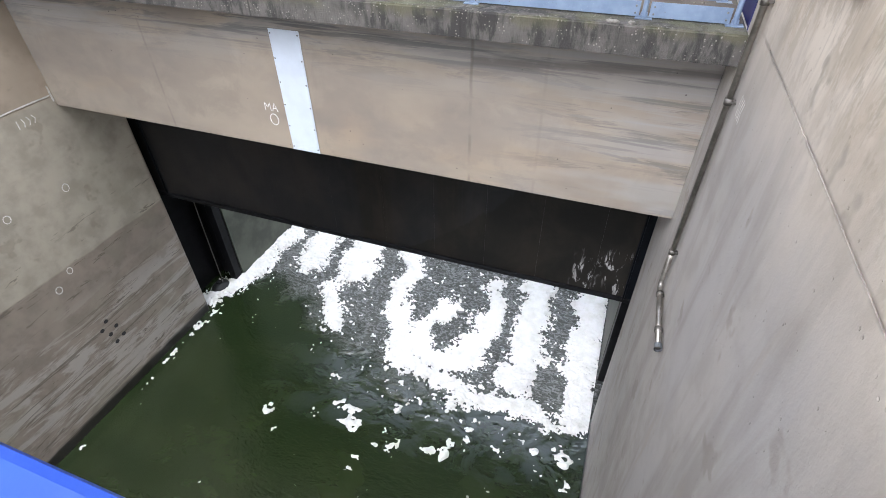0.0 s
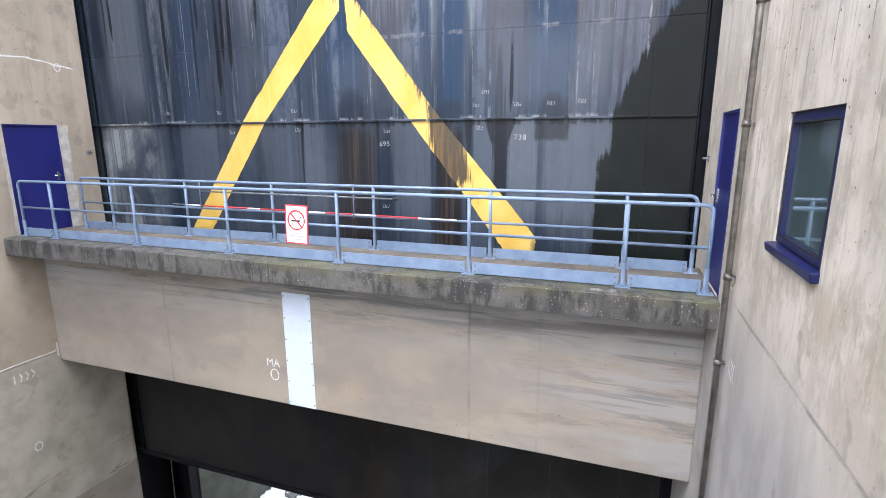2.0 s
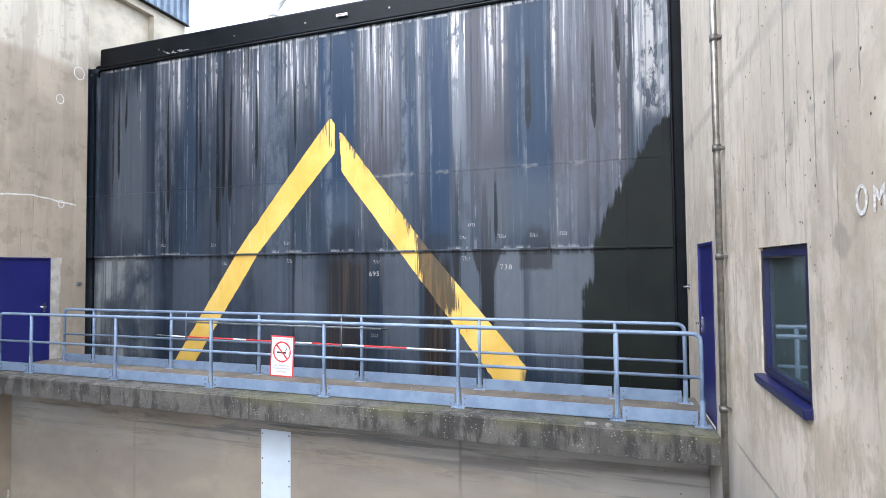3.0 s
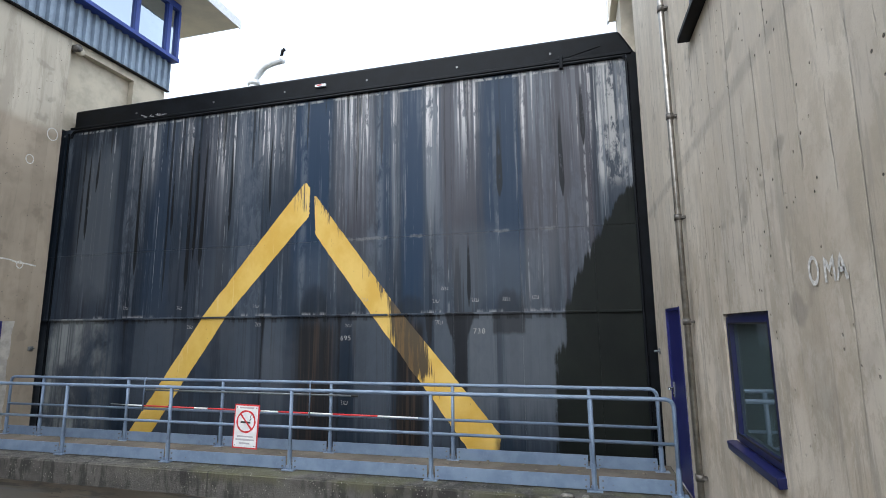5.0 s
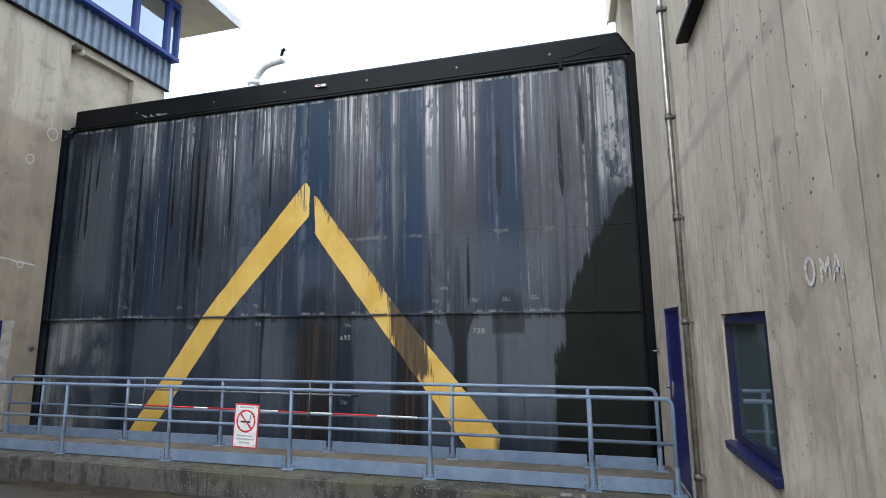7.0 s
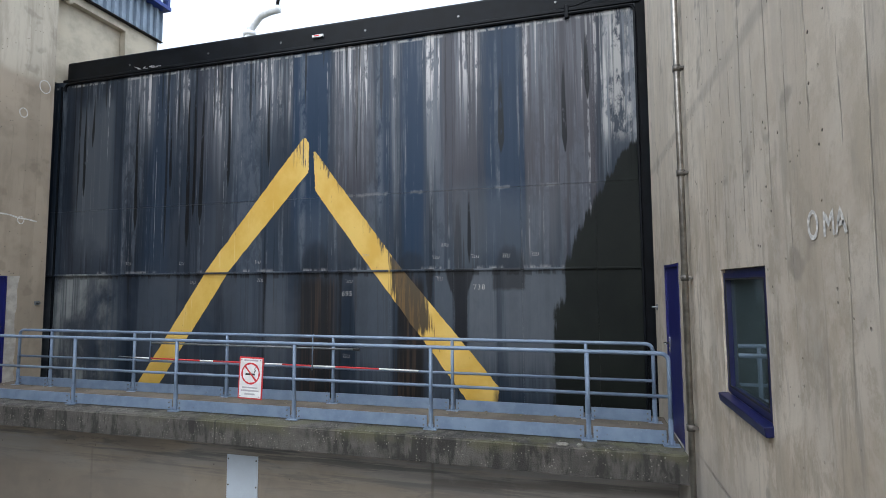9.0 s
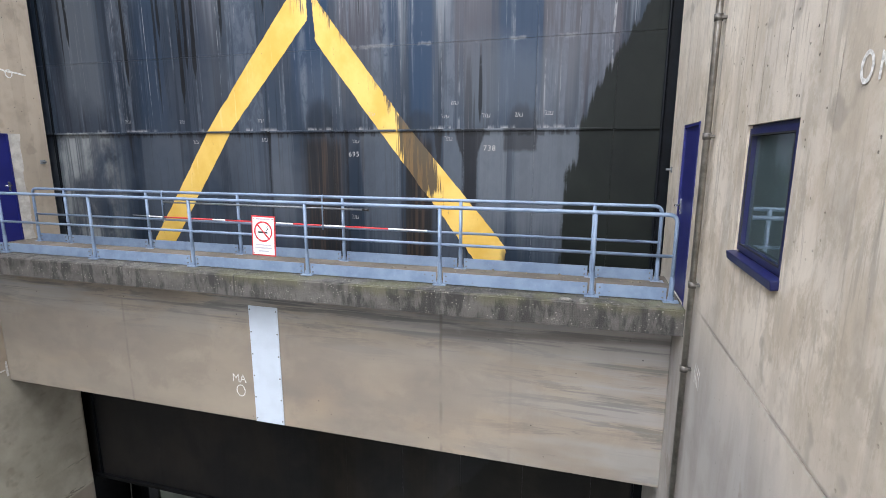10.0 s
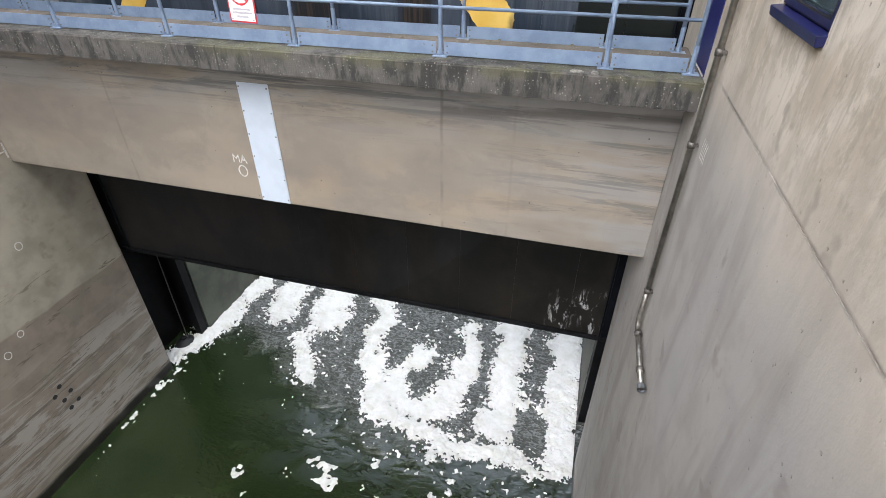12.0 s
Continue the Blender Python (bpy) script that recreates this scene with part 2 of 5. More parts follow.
def beam_material():
    n = Nodes("beam_concrete", 0.85)
    big, mid = n.noise((0.35, 1, 0.7), 4, 0.6, (4, 0, 1)), n.noise((2, 2, 2), 5, 0.6)
    fine = n.noise((45, 45, 45), 4, 0.7)
    col = n.mix(n.step(big, 0.3, 0.7), (0.222, 0.188, 0.155), (0.322, 0.268, 0.208))
    col = n.mix(n.mul(n.step(mid, 0.5, 0.7), 0.25), col, (0.22, 0.19, 0.165))
    tan = n.noise((0.5, 1, 1.2), 3, 0.5, (9, 9, 2))
    col = n.mix(n.mul(n.step(tan, 0.5, 0.7), n.step(n.z, -1.3, -2.2), 0.6), col, (0.345, 0.262, 0.182))
    grain = n.noise((0.6, 1, 5.5), 6, 0.7, (1, 0, 3), 0.5)
    cloud = n.noise((1.1, 1, 1.3), 5, 0.65, (6, 0, 11), 0.4)
    col = n.mix(n.mul(n.step(cloud, 0.46, 0.60), 0.4), col, (0.205, 0.174, 0.143))
    reach = n.math("MAXIMUM", n.step(n.z, -1.5, -0.5), n.mul(n.step(n.x, -3.4, -0.3), 0.95))
    col = n.mix(n.mul(n.step(grain, 0.52, 0.60), reach, 0.7), col, (0.135, 0.125, 0.115))
    cool = n.mul(n.step(n.noise((0.5, 1, 2.5), 3), 0.4, 0.6), reach, 0.55)
    col = n.mix(cool, col, (0.30, 0.29, 0.28))
    long_runs = n.noise((0.28, 1, 9.0), 5, 0.66, (13, 0, 6), 0.35)
    upper = n.math("MAXIMUM", n.step(n.z, -1.15, -0.5), n.mul(n.step(n.x, -2.6, -0.4), n.step(n.z, -2.5, -1.2), 0.8))
    col = n.mix(n.mul(n.step(long_runs, 0.53, 0.60), upper, 0.75), col, (0.11, 0.107, 0.105))
    col = n.mix(n.mul(n.step(long_runs, 0.45, 0.38), upper, 0.4), col, (0.29, 0.287, 0.284))
    line = n.add(n.z, n.mul(n.x, -0.045), n.mul(n.add(grain, -0.5), 0.10))
    col = n.mix(n.mul(n.band(line, -0.66, -0.56, 0.03), n.step(n.x, -2.95, -2.91), n.step(mid, 0.3, 0.5), 0.75), col, (0.13, 0.112, 0.10))
    v = n.nt.nodes.new("ShaderNodeTexVoronoi")
    v.inputs["Scale"].default_value = 5.0
    n.nt.links.new(n.place, v.inputs["Vector"])
    pits = n.mul(n.step(v.outputs["Distance"], 0.07, 0.03), n.step(n.noise((7, 7, 7), 2), 0.5, 0.56))
    col = n.mix(n.mul(pits, 0.75), col, (0.06, 0.05, 0.045))
    for x, s in ((-2.93, 0.55), (-8.5, 0.3), (-1.95, 0.15)):
        line = n.mul(n.step(n.math("ABSOLUTE", n.add(n.x, -x, n.mul(mid, 0.04), -0.02)), 0.035, 0.005), n.step(n.noise((1, 1, 2), 3), 0.35, 0.6), s)
        col = n.mix(line, col, (0.12, 0.1, 0.085))
    return n.done(col, n.add(n.mul(fine, 0.3), n.mul(grain, 0.8)), 0.01, 0.4)


def mossy_material():
    n = Nodes("weathered_cornice_concrete", 0.92)
    drips = n.noise((5.5, 5.5, 1.5), 6, 0.72, (0, 0, 0), 0.3)
    mid, fine = n.noise((3, 3, 3), 5, 0.65, (1, 5, 2)), n.noise((60, 60, 60), 4, 0.7)
    big = n.noise((0.6, 0.6, 0.6), 3, 0.6, (7, 2, 2))
    col = n.mix(n.step(mid, 0.3, 0.7), (0.060, 0.055, 0.050), (0.118, 0.109, 0.097))
    col = n.mix(n.mul(n.step(n.add(drips, n.mul(n.add(big, -0.5), 0.4)), 0.45, 0.58), 0.85), col, (0.027, 0.025, 0.023))
    pale = n.noise((1.3, 1, 0.5), 5, 0.65, (3, 8, 8))
    col = n.mix(n.mul(n.step(pale, 0.56, 0.68), 0.4), col, (0.19, 0.178, 0.155))
    green = n.mul(n.step(n.noise((1.4, 2, 2), 4, 0.6, (5, 5, 5)), 0.44, 0.6), n.step(n.x, -8.0, -5.0), n.step(n.add(n.z, n.mul(mid, 0.25)), -0.03, 0.11), 0.6)
    col = n.mix(green, col, (0.105, 0.102, 0.052))
    v = n.nt.nodes.new("ShaderNodeTexVoronoi")
    v.inputs["Scale"].default_value = 26.0
    n.nt.links.new(n.place, v.inputs["Vector"])
    specks = n.mul(n.step(v.outputs["Distance"], 0.26, 0.16), n.step(n.noise((6, 6, 6), 3, 0.6, (2, 2, 9)), 0.48, 0.58))
    col = n.mix(n.mul(specks, 0.65), col, (0.30, 0.28, 0.24))
    for x in (-2.9, -5.76, -8.5):
        col = n.mix(n.mul(n.step(n.math("ABSOLUTE", n.add(n.x, -x)), 0.02, 0.006), 0.7), col, (0.03, 0.027, 0.025))
    return n.done(col, n.add(mid, n.mul(fine, 0.5), n.mul(drips, 0.5)), 0.03, 0.9)


def gate_material(upper):
    """Dark blue-grey painted steel. Above the ledge: chalky washes from the top edge and black drips; below it: rust columns and worn squares. A wet green-black stain runs over both."""
    n = Nodes("upper_gate_paint" if upper else "lower_gate_paint", 0.42)
    wide = n.noise((0.9, 1, 0.06), 3, 0.55, (0.7, 0, 0))
    runs = n.noise((3.6, 1, 0.13), 6, 0.68, (2, 0, 5), 0.15)
    strands = n.noise((9, 1, 0.16), 5, 0.66, (3, 0, 7), 0.12)
    thin = n.noise((17, 1, 0.25), 5, 0.65, (4, 0, 2), 0.1)
    blotch = n.noise((1.2, 1, 0.9), 5, 0.62, (6, 0, 4), 0.3)
    cloud = n.noise((0.7, 1, 0.5), 4, 0.6, (11, 0, 2), 0.3)
    worn = n.noise((7, 1, 3.0), 6, 0.72, (1, 0, 13), 0.4)
    fine = n.noise((50, 50, 50), 3, 0.6)
    side = n.add(n.x, n.mul(n.add(runs, -0.5), 0.5), n.mul(n.add(thin, -0.5), 0.22))
    foot = n.add(n.z, n.mul(n.add(strands, -0.5), 2.6), n.mul(n.add(thin, -0.5), 1.4))

    def wash(x0, x1, low, fade, edge=0.07):
        return n.mul(n.band(side, x0, x1, edge), n.step(foot, low - fade, low + fade))

    col = n.mix(n.step(wide, 0.36, 0.62), (0.012, 0.019, 0.031), (0.026, 0.037, 0.055))
    col = n.mix(n.mul(n.step(cloud, 0.42, 0.66), 0.5), col, (0.046, 0.053, 0.068))
    col = n.mix(n.mul(n.step(strands, 0.52, 0.57), 0.5), col, (0.006, 0.010, 0.017))
    gloss = 0.38
    if upper:
        # lanes of fresher blue and of mauve-grey primer
        for x0, x1, low, force in ((-6.0, -5.25, 2.6, 0.85), (-3.88, -3.5, 1.9, 0.9), (-2.45, -1.85, 2.4, 0.75), (-4.32, -4.1, 2.8, 0.6), (-7.2, -6.7, 2.2, 0.35), (-9.2, -8.6, 2.0, 0.35)):
            col = n.mix(n.mul(wash(x0, x1, low, 1.0), force), col, (0.011, 0.028, 0.060))
        for x0, x1, low, force in ((-5.15, -4.4, 2.9, 0.6), (-3.2, -2.5, 3.0, 0.7), (-1.82, -0.7, 2.6, 0.85), (-8.0, -7.4, 3.6, 0.3)):
            col = n.mix(n.mul(wash(x0, x1, low, 0.9), force), col, (0.064, 0.060, 0.070))
        # broad soft patches
        for x0, x1, z0, z1, force in ((-10.95, -10.05, 2.5, 5.6, 0.75), (-7.7, -7.0, 2.2, 5.5, 0.25), (-3.0, -1.3, 2.1, 3.3, 0.45), (-5.9, -4.2, 2.2, 3.2, 0.3)):
            m = n.mul(n.band(side, x0, x1, 0.12), n.band(n.add(n.z, n.mul(n.add(blotch, -0.5), 1.2)), z0, z1, 0.35), n.add(n.mul(strands, 0.8), 0.3), force)
            col = n.mix(m, col, (0.105, 0.118, 0.136))
        # chalky washes that start under the top seal
        chalk = 0.0
        for x0, x1, low, force in ((-9.75, -9.0, 4.9, 0.45), (-8.75, -8.2, 4.6, 0.4), (-7.85, -6.9, 4.4, 0.5), (-6.8, -6.05, 4.7, 0.55), (-5.12, -4.42, 4.2, 0.75), (-4.12, -3.96, 3.3, 0.7), (-3.46, -3.2, 3.7, 0.95), (-2.92, -2.45, 4.5, 0.85), (-1.8, -1.3, 5.0, 0.9), (-1.15, -0.72, 4.7, 0.6), (-0.62, -0.1, 3.7, 1.0)):
            m = n.mul(wash(x0, x1, low, 0.8), n.add(n.mul(n.step(strands, 0.46, 0.54), 0.8), 0.2), force)
            chalk = n.math("MAXIMUM", chalk, m)
        col = n.mix(n.mul(chalk, 0.7), col, (0.200, 0.212, 0.235))
        crisp = n.mul(n.math("MINIMUM", n.mul(chalk, 1.9), 1.0), n.step(thin, 0.52, 0.56), n.step(worn, 0.38, 0.50), n.step(n.add(n.z, n.mul(runs, 1.5)), 5.0, 6.3))
        col = n.mix(n.mul(crisp, 0.9), col, (0.56, 0.535, 0.53))
        bright = n.mul(n.band(side, -0.60, -0.10, 0.05), n.step(n.z, 3.85, 4.2), n.step(worn, 0.40, 0.55), n.step(thin, 0.40, 0.52), 0.75)
        col = n.mix(bright, col, (0.40, 0.39, 0.38))
        hair = n.mul(n.runs(9.0, 31, 6.0, 4.6, 0.16, 0.16, 0.1), n.step(worn, 0.42, 0.54), 0.6)
        col = n.mix(hair, col, (0.32, 0.32, 0.33))
        grey = n.mul(n.runs(3.4, 8, 6.0, 4.4, 0.28, 0.3, 0.3), n.step(worn, 0.34, 0.56), 0.5)
        col = n.mix(grey, col, (0.130, 0.145, 0.170))
        lanes = n.noise((2.8, 1, 0.10), 5, 0.66, (21, 0, 6), 0.12)
        col = n.mix(n.mul(n.step(lanes, 0.53, 0.59), n.add(n.mul(n.step(worn, 0.40, 0.58), 0.6), 0.4), 0.55), col, (0.098, 0.111, 0.133))
        col = n.mix(n.mul(n.step(n.noise((24, 1, 0.35), 4, 0.6, (5, 0, 5), 0.05), 0.58, 0.66), n.step(lanes, 0.42, 0.58), n.step(worn, 0.4, 0.6), 0.45), col, (0.25, 0.25, 0.26))
        col = n.mix(n.mul(n.band(n.z, 5.93, 5.975, 0.015), n.step(worn, 0.46, 0.56), n.step(lanes, 0.36, 0.5), 0.7), col, (0.42, 0.41, 0.40))
        # black drips: single long ones, then a sparse scatter
        for x, half, z0, z1 in ((-10.76, 0.035, 3.6, 5.75), (-10.55, 0.03, 4.6, 5.7), (-9.43, 0.04, 2.85, 5.6), (-8.62, 0.03, 3.6, 5.2), (-8.2, 0.045, 2.5, 5.7), (-8.07, 0.04, 3.1, 5.6), (-7.9, 0.045, 2.9, 5.6), (-7.3, 0.035, 3.6, 5.5), (-6.45, 0.03, 3.9, 5.6), (-2.2, 0.045, 3.85, 5.3), (-1.2, 0.045, 3.8, 5.4), (-0.85, 0.04, 4.6, 5.8), (-2.72, 0.03, 2.1, 3.4)):
            off = n.math("ABSOLUTE", n.add(n.x, -x, n.mul(n.add(n.noise((2.5, 1, 0.35), 3, 0.6, (x, 0, 1)), -0.5), 0.10)))
            taper = n.mul(n.add(n.mul(n.step(n.z, z1, z0 + 0.3), half * 0.6), half * 0.45), n.add(n.mul(n.step(n.z, z0, z0 + 0.3), 0.75), 0.25))
            m = n.mul(n.step(n.add(taper, n.mul(off, -1.0)), -0.006, 0.012), n.step(n.z, z0, z0 + 0.05), n.step(n.z, z1, z1 - 0.4), n.step(worn, 0.30, 0.44), 0.92)
            col = n.mix(m, col, (0.004, 0.005, 0.007))
        for per, seed, longest, share, width, force in ((5.0, 17, 3.6, 0.22, 0.16, 0.85), (10.0, 37, 1.8, 0.25, 0.22, 0.8)):
            m = n.mul(n.runs(per, seed, 5.95, longest, share, width, 0.05), n.add(n.mul(n.step(n.x, -1.5, -5.5), 0.6), 0.35), n.step(worn, 0.30, 0.46), force)
            col = n.mix(m, col, (0.006, 0.007, 0.009))
        for x, half, top in ((-5.48, 0.30, 0.55), (-2.1, 0.24, 0.38), (-2.92, 0.06, 1.1), (-3.72, 0.28, 0.32)):
            u = n.mul(n.add(side, -x), 1.0 / half)
            v = n.mul(n.add(n.z, -2.02), 1.0 / top)
            dome = n.step(n.add(n.mul(u, u), n.mul(v, v), n.mul(n.add(worn, -0.5), 0.6)), 1.3, 0.5)
            col = n.mix(n.mul(dome, 0.5), col, (0.012, 0.013, 0.015))
        lip = n.add(n.z, n.mul(n.add(worn, -0.5), 0.12))
        ledge = n.mul(n.band(lip, 2.0, 2.07, 0.03), n.step(n.noise((2.4, 1, 0.3), 4, 0.7, (2, 0, 2)), 0.50, 0.60), n.step(n.x, -1.1, -1.4), n.step(worn, 0.40, 0.54), 0.85)
        col = n.mix(ledge, col, (0.26, 0.258, 0.26))
        seam = n.mul(n.band(lip, 3.30, 3.35, 0.015), n.step(n.noise((2.5, 1, 0.3), 4, 0.7, (9, 0, 2)), 0.5, 0.6), n.step(n.x, -5.6, -5.0), 0.5)
        col = n.mix(seam, col, (0.20, 0.20, 0.205))
        gloss = n.add(n.mul(chalk, 0.25), gloss)
    else:
        # below the ledge: drips, worn squares, chalky corner beside the west slot
        for per, seed, longest, share, width in ((2.0, 51, 1.7, 0.35, 0.10), (5.0, 57, 1.1, 0.22, 0.14)):
            col = n.mix(n.mul(n.runs(per, seed, 1.98, longest, share, width, 0.06), 0.85), col, (0.006, 0.007, 0.009))
        col = n.mix(n.mul(n.step(cloud, 0.35, 0.6), 0.4), col, (0.058, 0.066, 0.080))
        for x0, x1, z0, force in ((-2.8, -2.35, 0.2, 0.8), (-2.2, -1.3, 0.3, 0.65), (-3.35, -3.0, 0.5, 0.5), (-4.75, -4.1, 0.0, 0.45), (-6.45, -6.05, 0.3, 0.35), (-7.4, -6.7, 0.4, 0.3), (-9.3, -8.4, 0.0, 0.3)):
            m = n.mul(n.band(side, x0, x1, 0.05), n.step(foot, z0 - 0.5, z0 + 0.6), n.add(n.mul(worn, 0.6), 0.4), force)
            col = n.mix(m, col, (0.122, 0.134, 0.152))
        corner = n.mul(n.step(n.x, -9.5, -10.5), n.band(n.z, -0.4, 2.3, 0.3), n.step(blotch, 0.36, 0.62), n.add(n.mul(n.step(strands, 0.42, 0.56), 0.7), 0.3), 0.85)
        col = n.mix(corner, col, (0.26, 0.27, 0.265))
        lip = n.add(n.z, n.mul(n.add(worn, -0.5), 0.12))
        col = n.mix(n.mul(n.band(n.add(n.x, n.mul(n.add(worn, -0.5), 0.12)), -2.36, -1.86, 0.03), n.band(lip, 1.70, 2.1, 0.04), 0.7), col, (0.012, 0.012, 0.014))
        for x, half, foot_z in ((-2.9, 0.24, 0.3), (-3.4, 0.07, 0.4), (-6.5, 0.05, 0.2), (-9.55, 0.04, 1.3), (-5.0, 0.05, -0.2)):
            narrow = n.add(n.mul(n.step(n.z, 1.55, 2.0), half * 0.5), half * 0.5)
            edge = n.add(narrow, n.mul(n.math("ABSOLUTE", n.add(n.x, -x, n.mul(n.add(runs, -0.5), 0.16), n.mul(n.add(worn, -0.5), 0.08))), -1.0))
            col = n.mix(n.mul(n.step(edge, -0.01, 0.03), n.step(foot, foot_z - 0.15, foot_z + 0.15), 0.85), col, (0.008, 0.008, 0.010))
        col = n.mix(n.mul(n.band(lip, 1.93, 2.0, 0.02), n.step(strands, 0.46, 0.54), 0.6), col, (0.005, 0.005, 0.006))
        for x0, x1, s in ((-5.87, -5.05, 0.8), (-4.0, -3.45, 0.9)):
            rust = n.mul(n.band(side, x0, x1, 0.1), n.step(n.add(n.z, n.mul(runs, 0.7)), 2.45, 2.1), s)
            col = n.mix(rust, col, n.mix(n.step(thin, 0.46, 0.62), (0.009, 0.008, 0.008), (0.040, 0.027, 0.018)))
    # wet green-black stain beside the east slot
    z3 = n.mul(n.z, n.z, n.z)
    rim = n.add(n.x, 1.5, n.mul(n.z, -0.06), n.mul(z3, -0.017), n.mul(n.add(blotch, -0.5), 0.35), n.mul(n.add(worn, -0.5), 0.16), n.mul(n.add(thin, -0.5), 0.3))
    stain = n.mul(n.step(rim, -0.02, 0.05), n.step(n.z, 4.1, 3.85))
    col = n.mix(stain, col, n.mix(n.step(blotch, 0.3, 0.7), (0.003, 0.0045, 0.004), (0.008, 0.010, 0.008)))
    if not upper:
        # below the crossing beam: wet brown-black steel with the beam's shade painted in
        deep = n.step(n.add(n.z, n.mul(blotch, 0.6)), -0.7, -1.4)
        col = n.mix(n.mul(deep, 0.92), col, n.mix(n.step(blotch, 0.35, 0.7), (0.008, 0.0072, 0.0065), (0.018, 0.015, 0.012)))
        scrape = n.mul(n.step(n.noise((7, 1, 2.2), 5, 0.7, (2, 0, 2), 0.6), 0.53, 0.6), n.band(n.x, -1.15, -0.12, 0.1), n.step(n.noise((2, 1, 0.8), 2), 0.35, 0.5), n.band(n.z, -5.6, -4.6, 0.2))
        col = n.mix(scrape, col, (0.42, 0.42, 0.41))
    n.bsdf.inputs["Specular IOR Level"].default_value = 0.2
    dents = n.noise((0.55, 1, 0.5), 2, 0.4, (2, 2, 2))
    return n.done(col, n.add(n.mul(dents, 2.0), n.mul(fine, 0.05), n.mul(runs, 0.08)), 0.03, 0.45, n.add(n.mul(stain, 0.15), gloss))


def stripe_material():
    n = Nodes("yellow_stripe_paint", 0.5)
    blotch = n.noise((1.5, 1, 1.1), 5, 0.6, (3, 0, 1))
    runs = n.noise((9, 1, 0.6), 5, 0.65, (5, 0, 5))
    col = n.mix(n.step(blotch, 0.35, 0.65), (0.56, 0.345, 0.05), (0.65, 0.44, 0.105))
    col = n.mix(n.mul(n.step(runs, 0.6, 0.7), 0.4), col, (0.72, 0.56, 0.25))
    for x0, x1, z0, z1 in ((-5.5, -4.8, -1.0, -0.1), (-3.9, -3.4, -1.0, 0.0), (-2.3, -1.9, -1.0, 0.2)):
        mask = n.mul(n.band(n.add(n.x, n.mul(blotch, 0.3), -0.15), x0, x1, 0.06), n.band(n.add(n.z, n.mul(runs, 1.0), -0.5), z0, z1, 0.15))
        mask = n.mul(mask, n.step(n.add(runs, n.mul(blotch, 0.5)), 0.66, 0.70))
        col = n.mix(mask, col, n.mix(n.step(n.noise((16, 1, 1.2), 5, 0.7, (1, 0, 4)), 0.46, 0.56), (0.12, 0.06, 0.016), (0.02, 0.014, 0.011)))
    brown = n.mix(n.step(n.noise((11, 1, 0.8), 5, 0.7, (1, 0, 4)), 0.40, 0.54), (0.085, 0.048, 0.015), (0.020, 0.014, 0.011))
    across = n.add(n.x, n.mul(n.add(n.noise((24, 1, 1.0), 4, 0.7, (2, 0, 6)), -0.5), 0.55), n.mul(n.add(n.z, -1.4), 0.12))
    down = n.add(n.z, n.mul(n.add(n.noise((16, 1, 0.9), 4, 0.7, (7, 0, 6)), -0.5), 1.1))
    col = n.mix(n.mul(n.band(across, -4.02, -3.42, 0.03), n.band(down, 0.95, 2.3, 0.06), 0.94), col, brown)
    drip = n.noise((20, 1, 0.7), 4, 0.7, (6, 0, 2))
    reach = n.add(n.x, 2.30, n.mul(n.z, 0.765), n.mul(n.add(drip, -0.5), 1.3))
    col = n.mix(n.mul(n.step(reach, -0.03, 0.0), n.math("MAXIMUM", n.band(n.z, 2.15, 2.75, 0.25), n.band(n.z, 3.5, 4.1, 0.2)), 0.9), col, (0.035, 0.033, 0.035))
    tip = n.mul(n.step(n.x, -5.98, -5.86), n.step(n.x, -5.58, -5.62), n.step(n.add(drip, n.mul(n.z, 0.12)), 0.98, 1.02), n.step(n.z, 3.85, 3.95), 0.9)
    col = n.mix(tip, col, (0.05, 0.042, 0.036))
    chips = n.noise((14, 1, 5), 4, 0.7, (8, 0, 8))
    col = n.mix(n.mul(n.step(chips, 0.68, 0.72), 0.8), col, (0.07, 0.06, 0.05))
    return n.done(col, blotch, 0.004, 0.3)


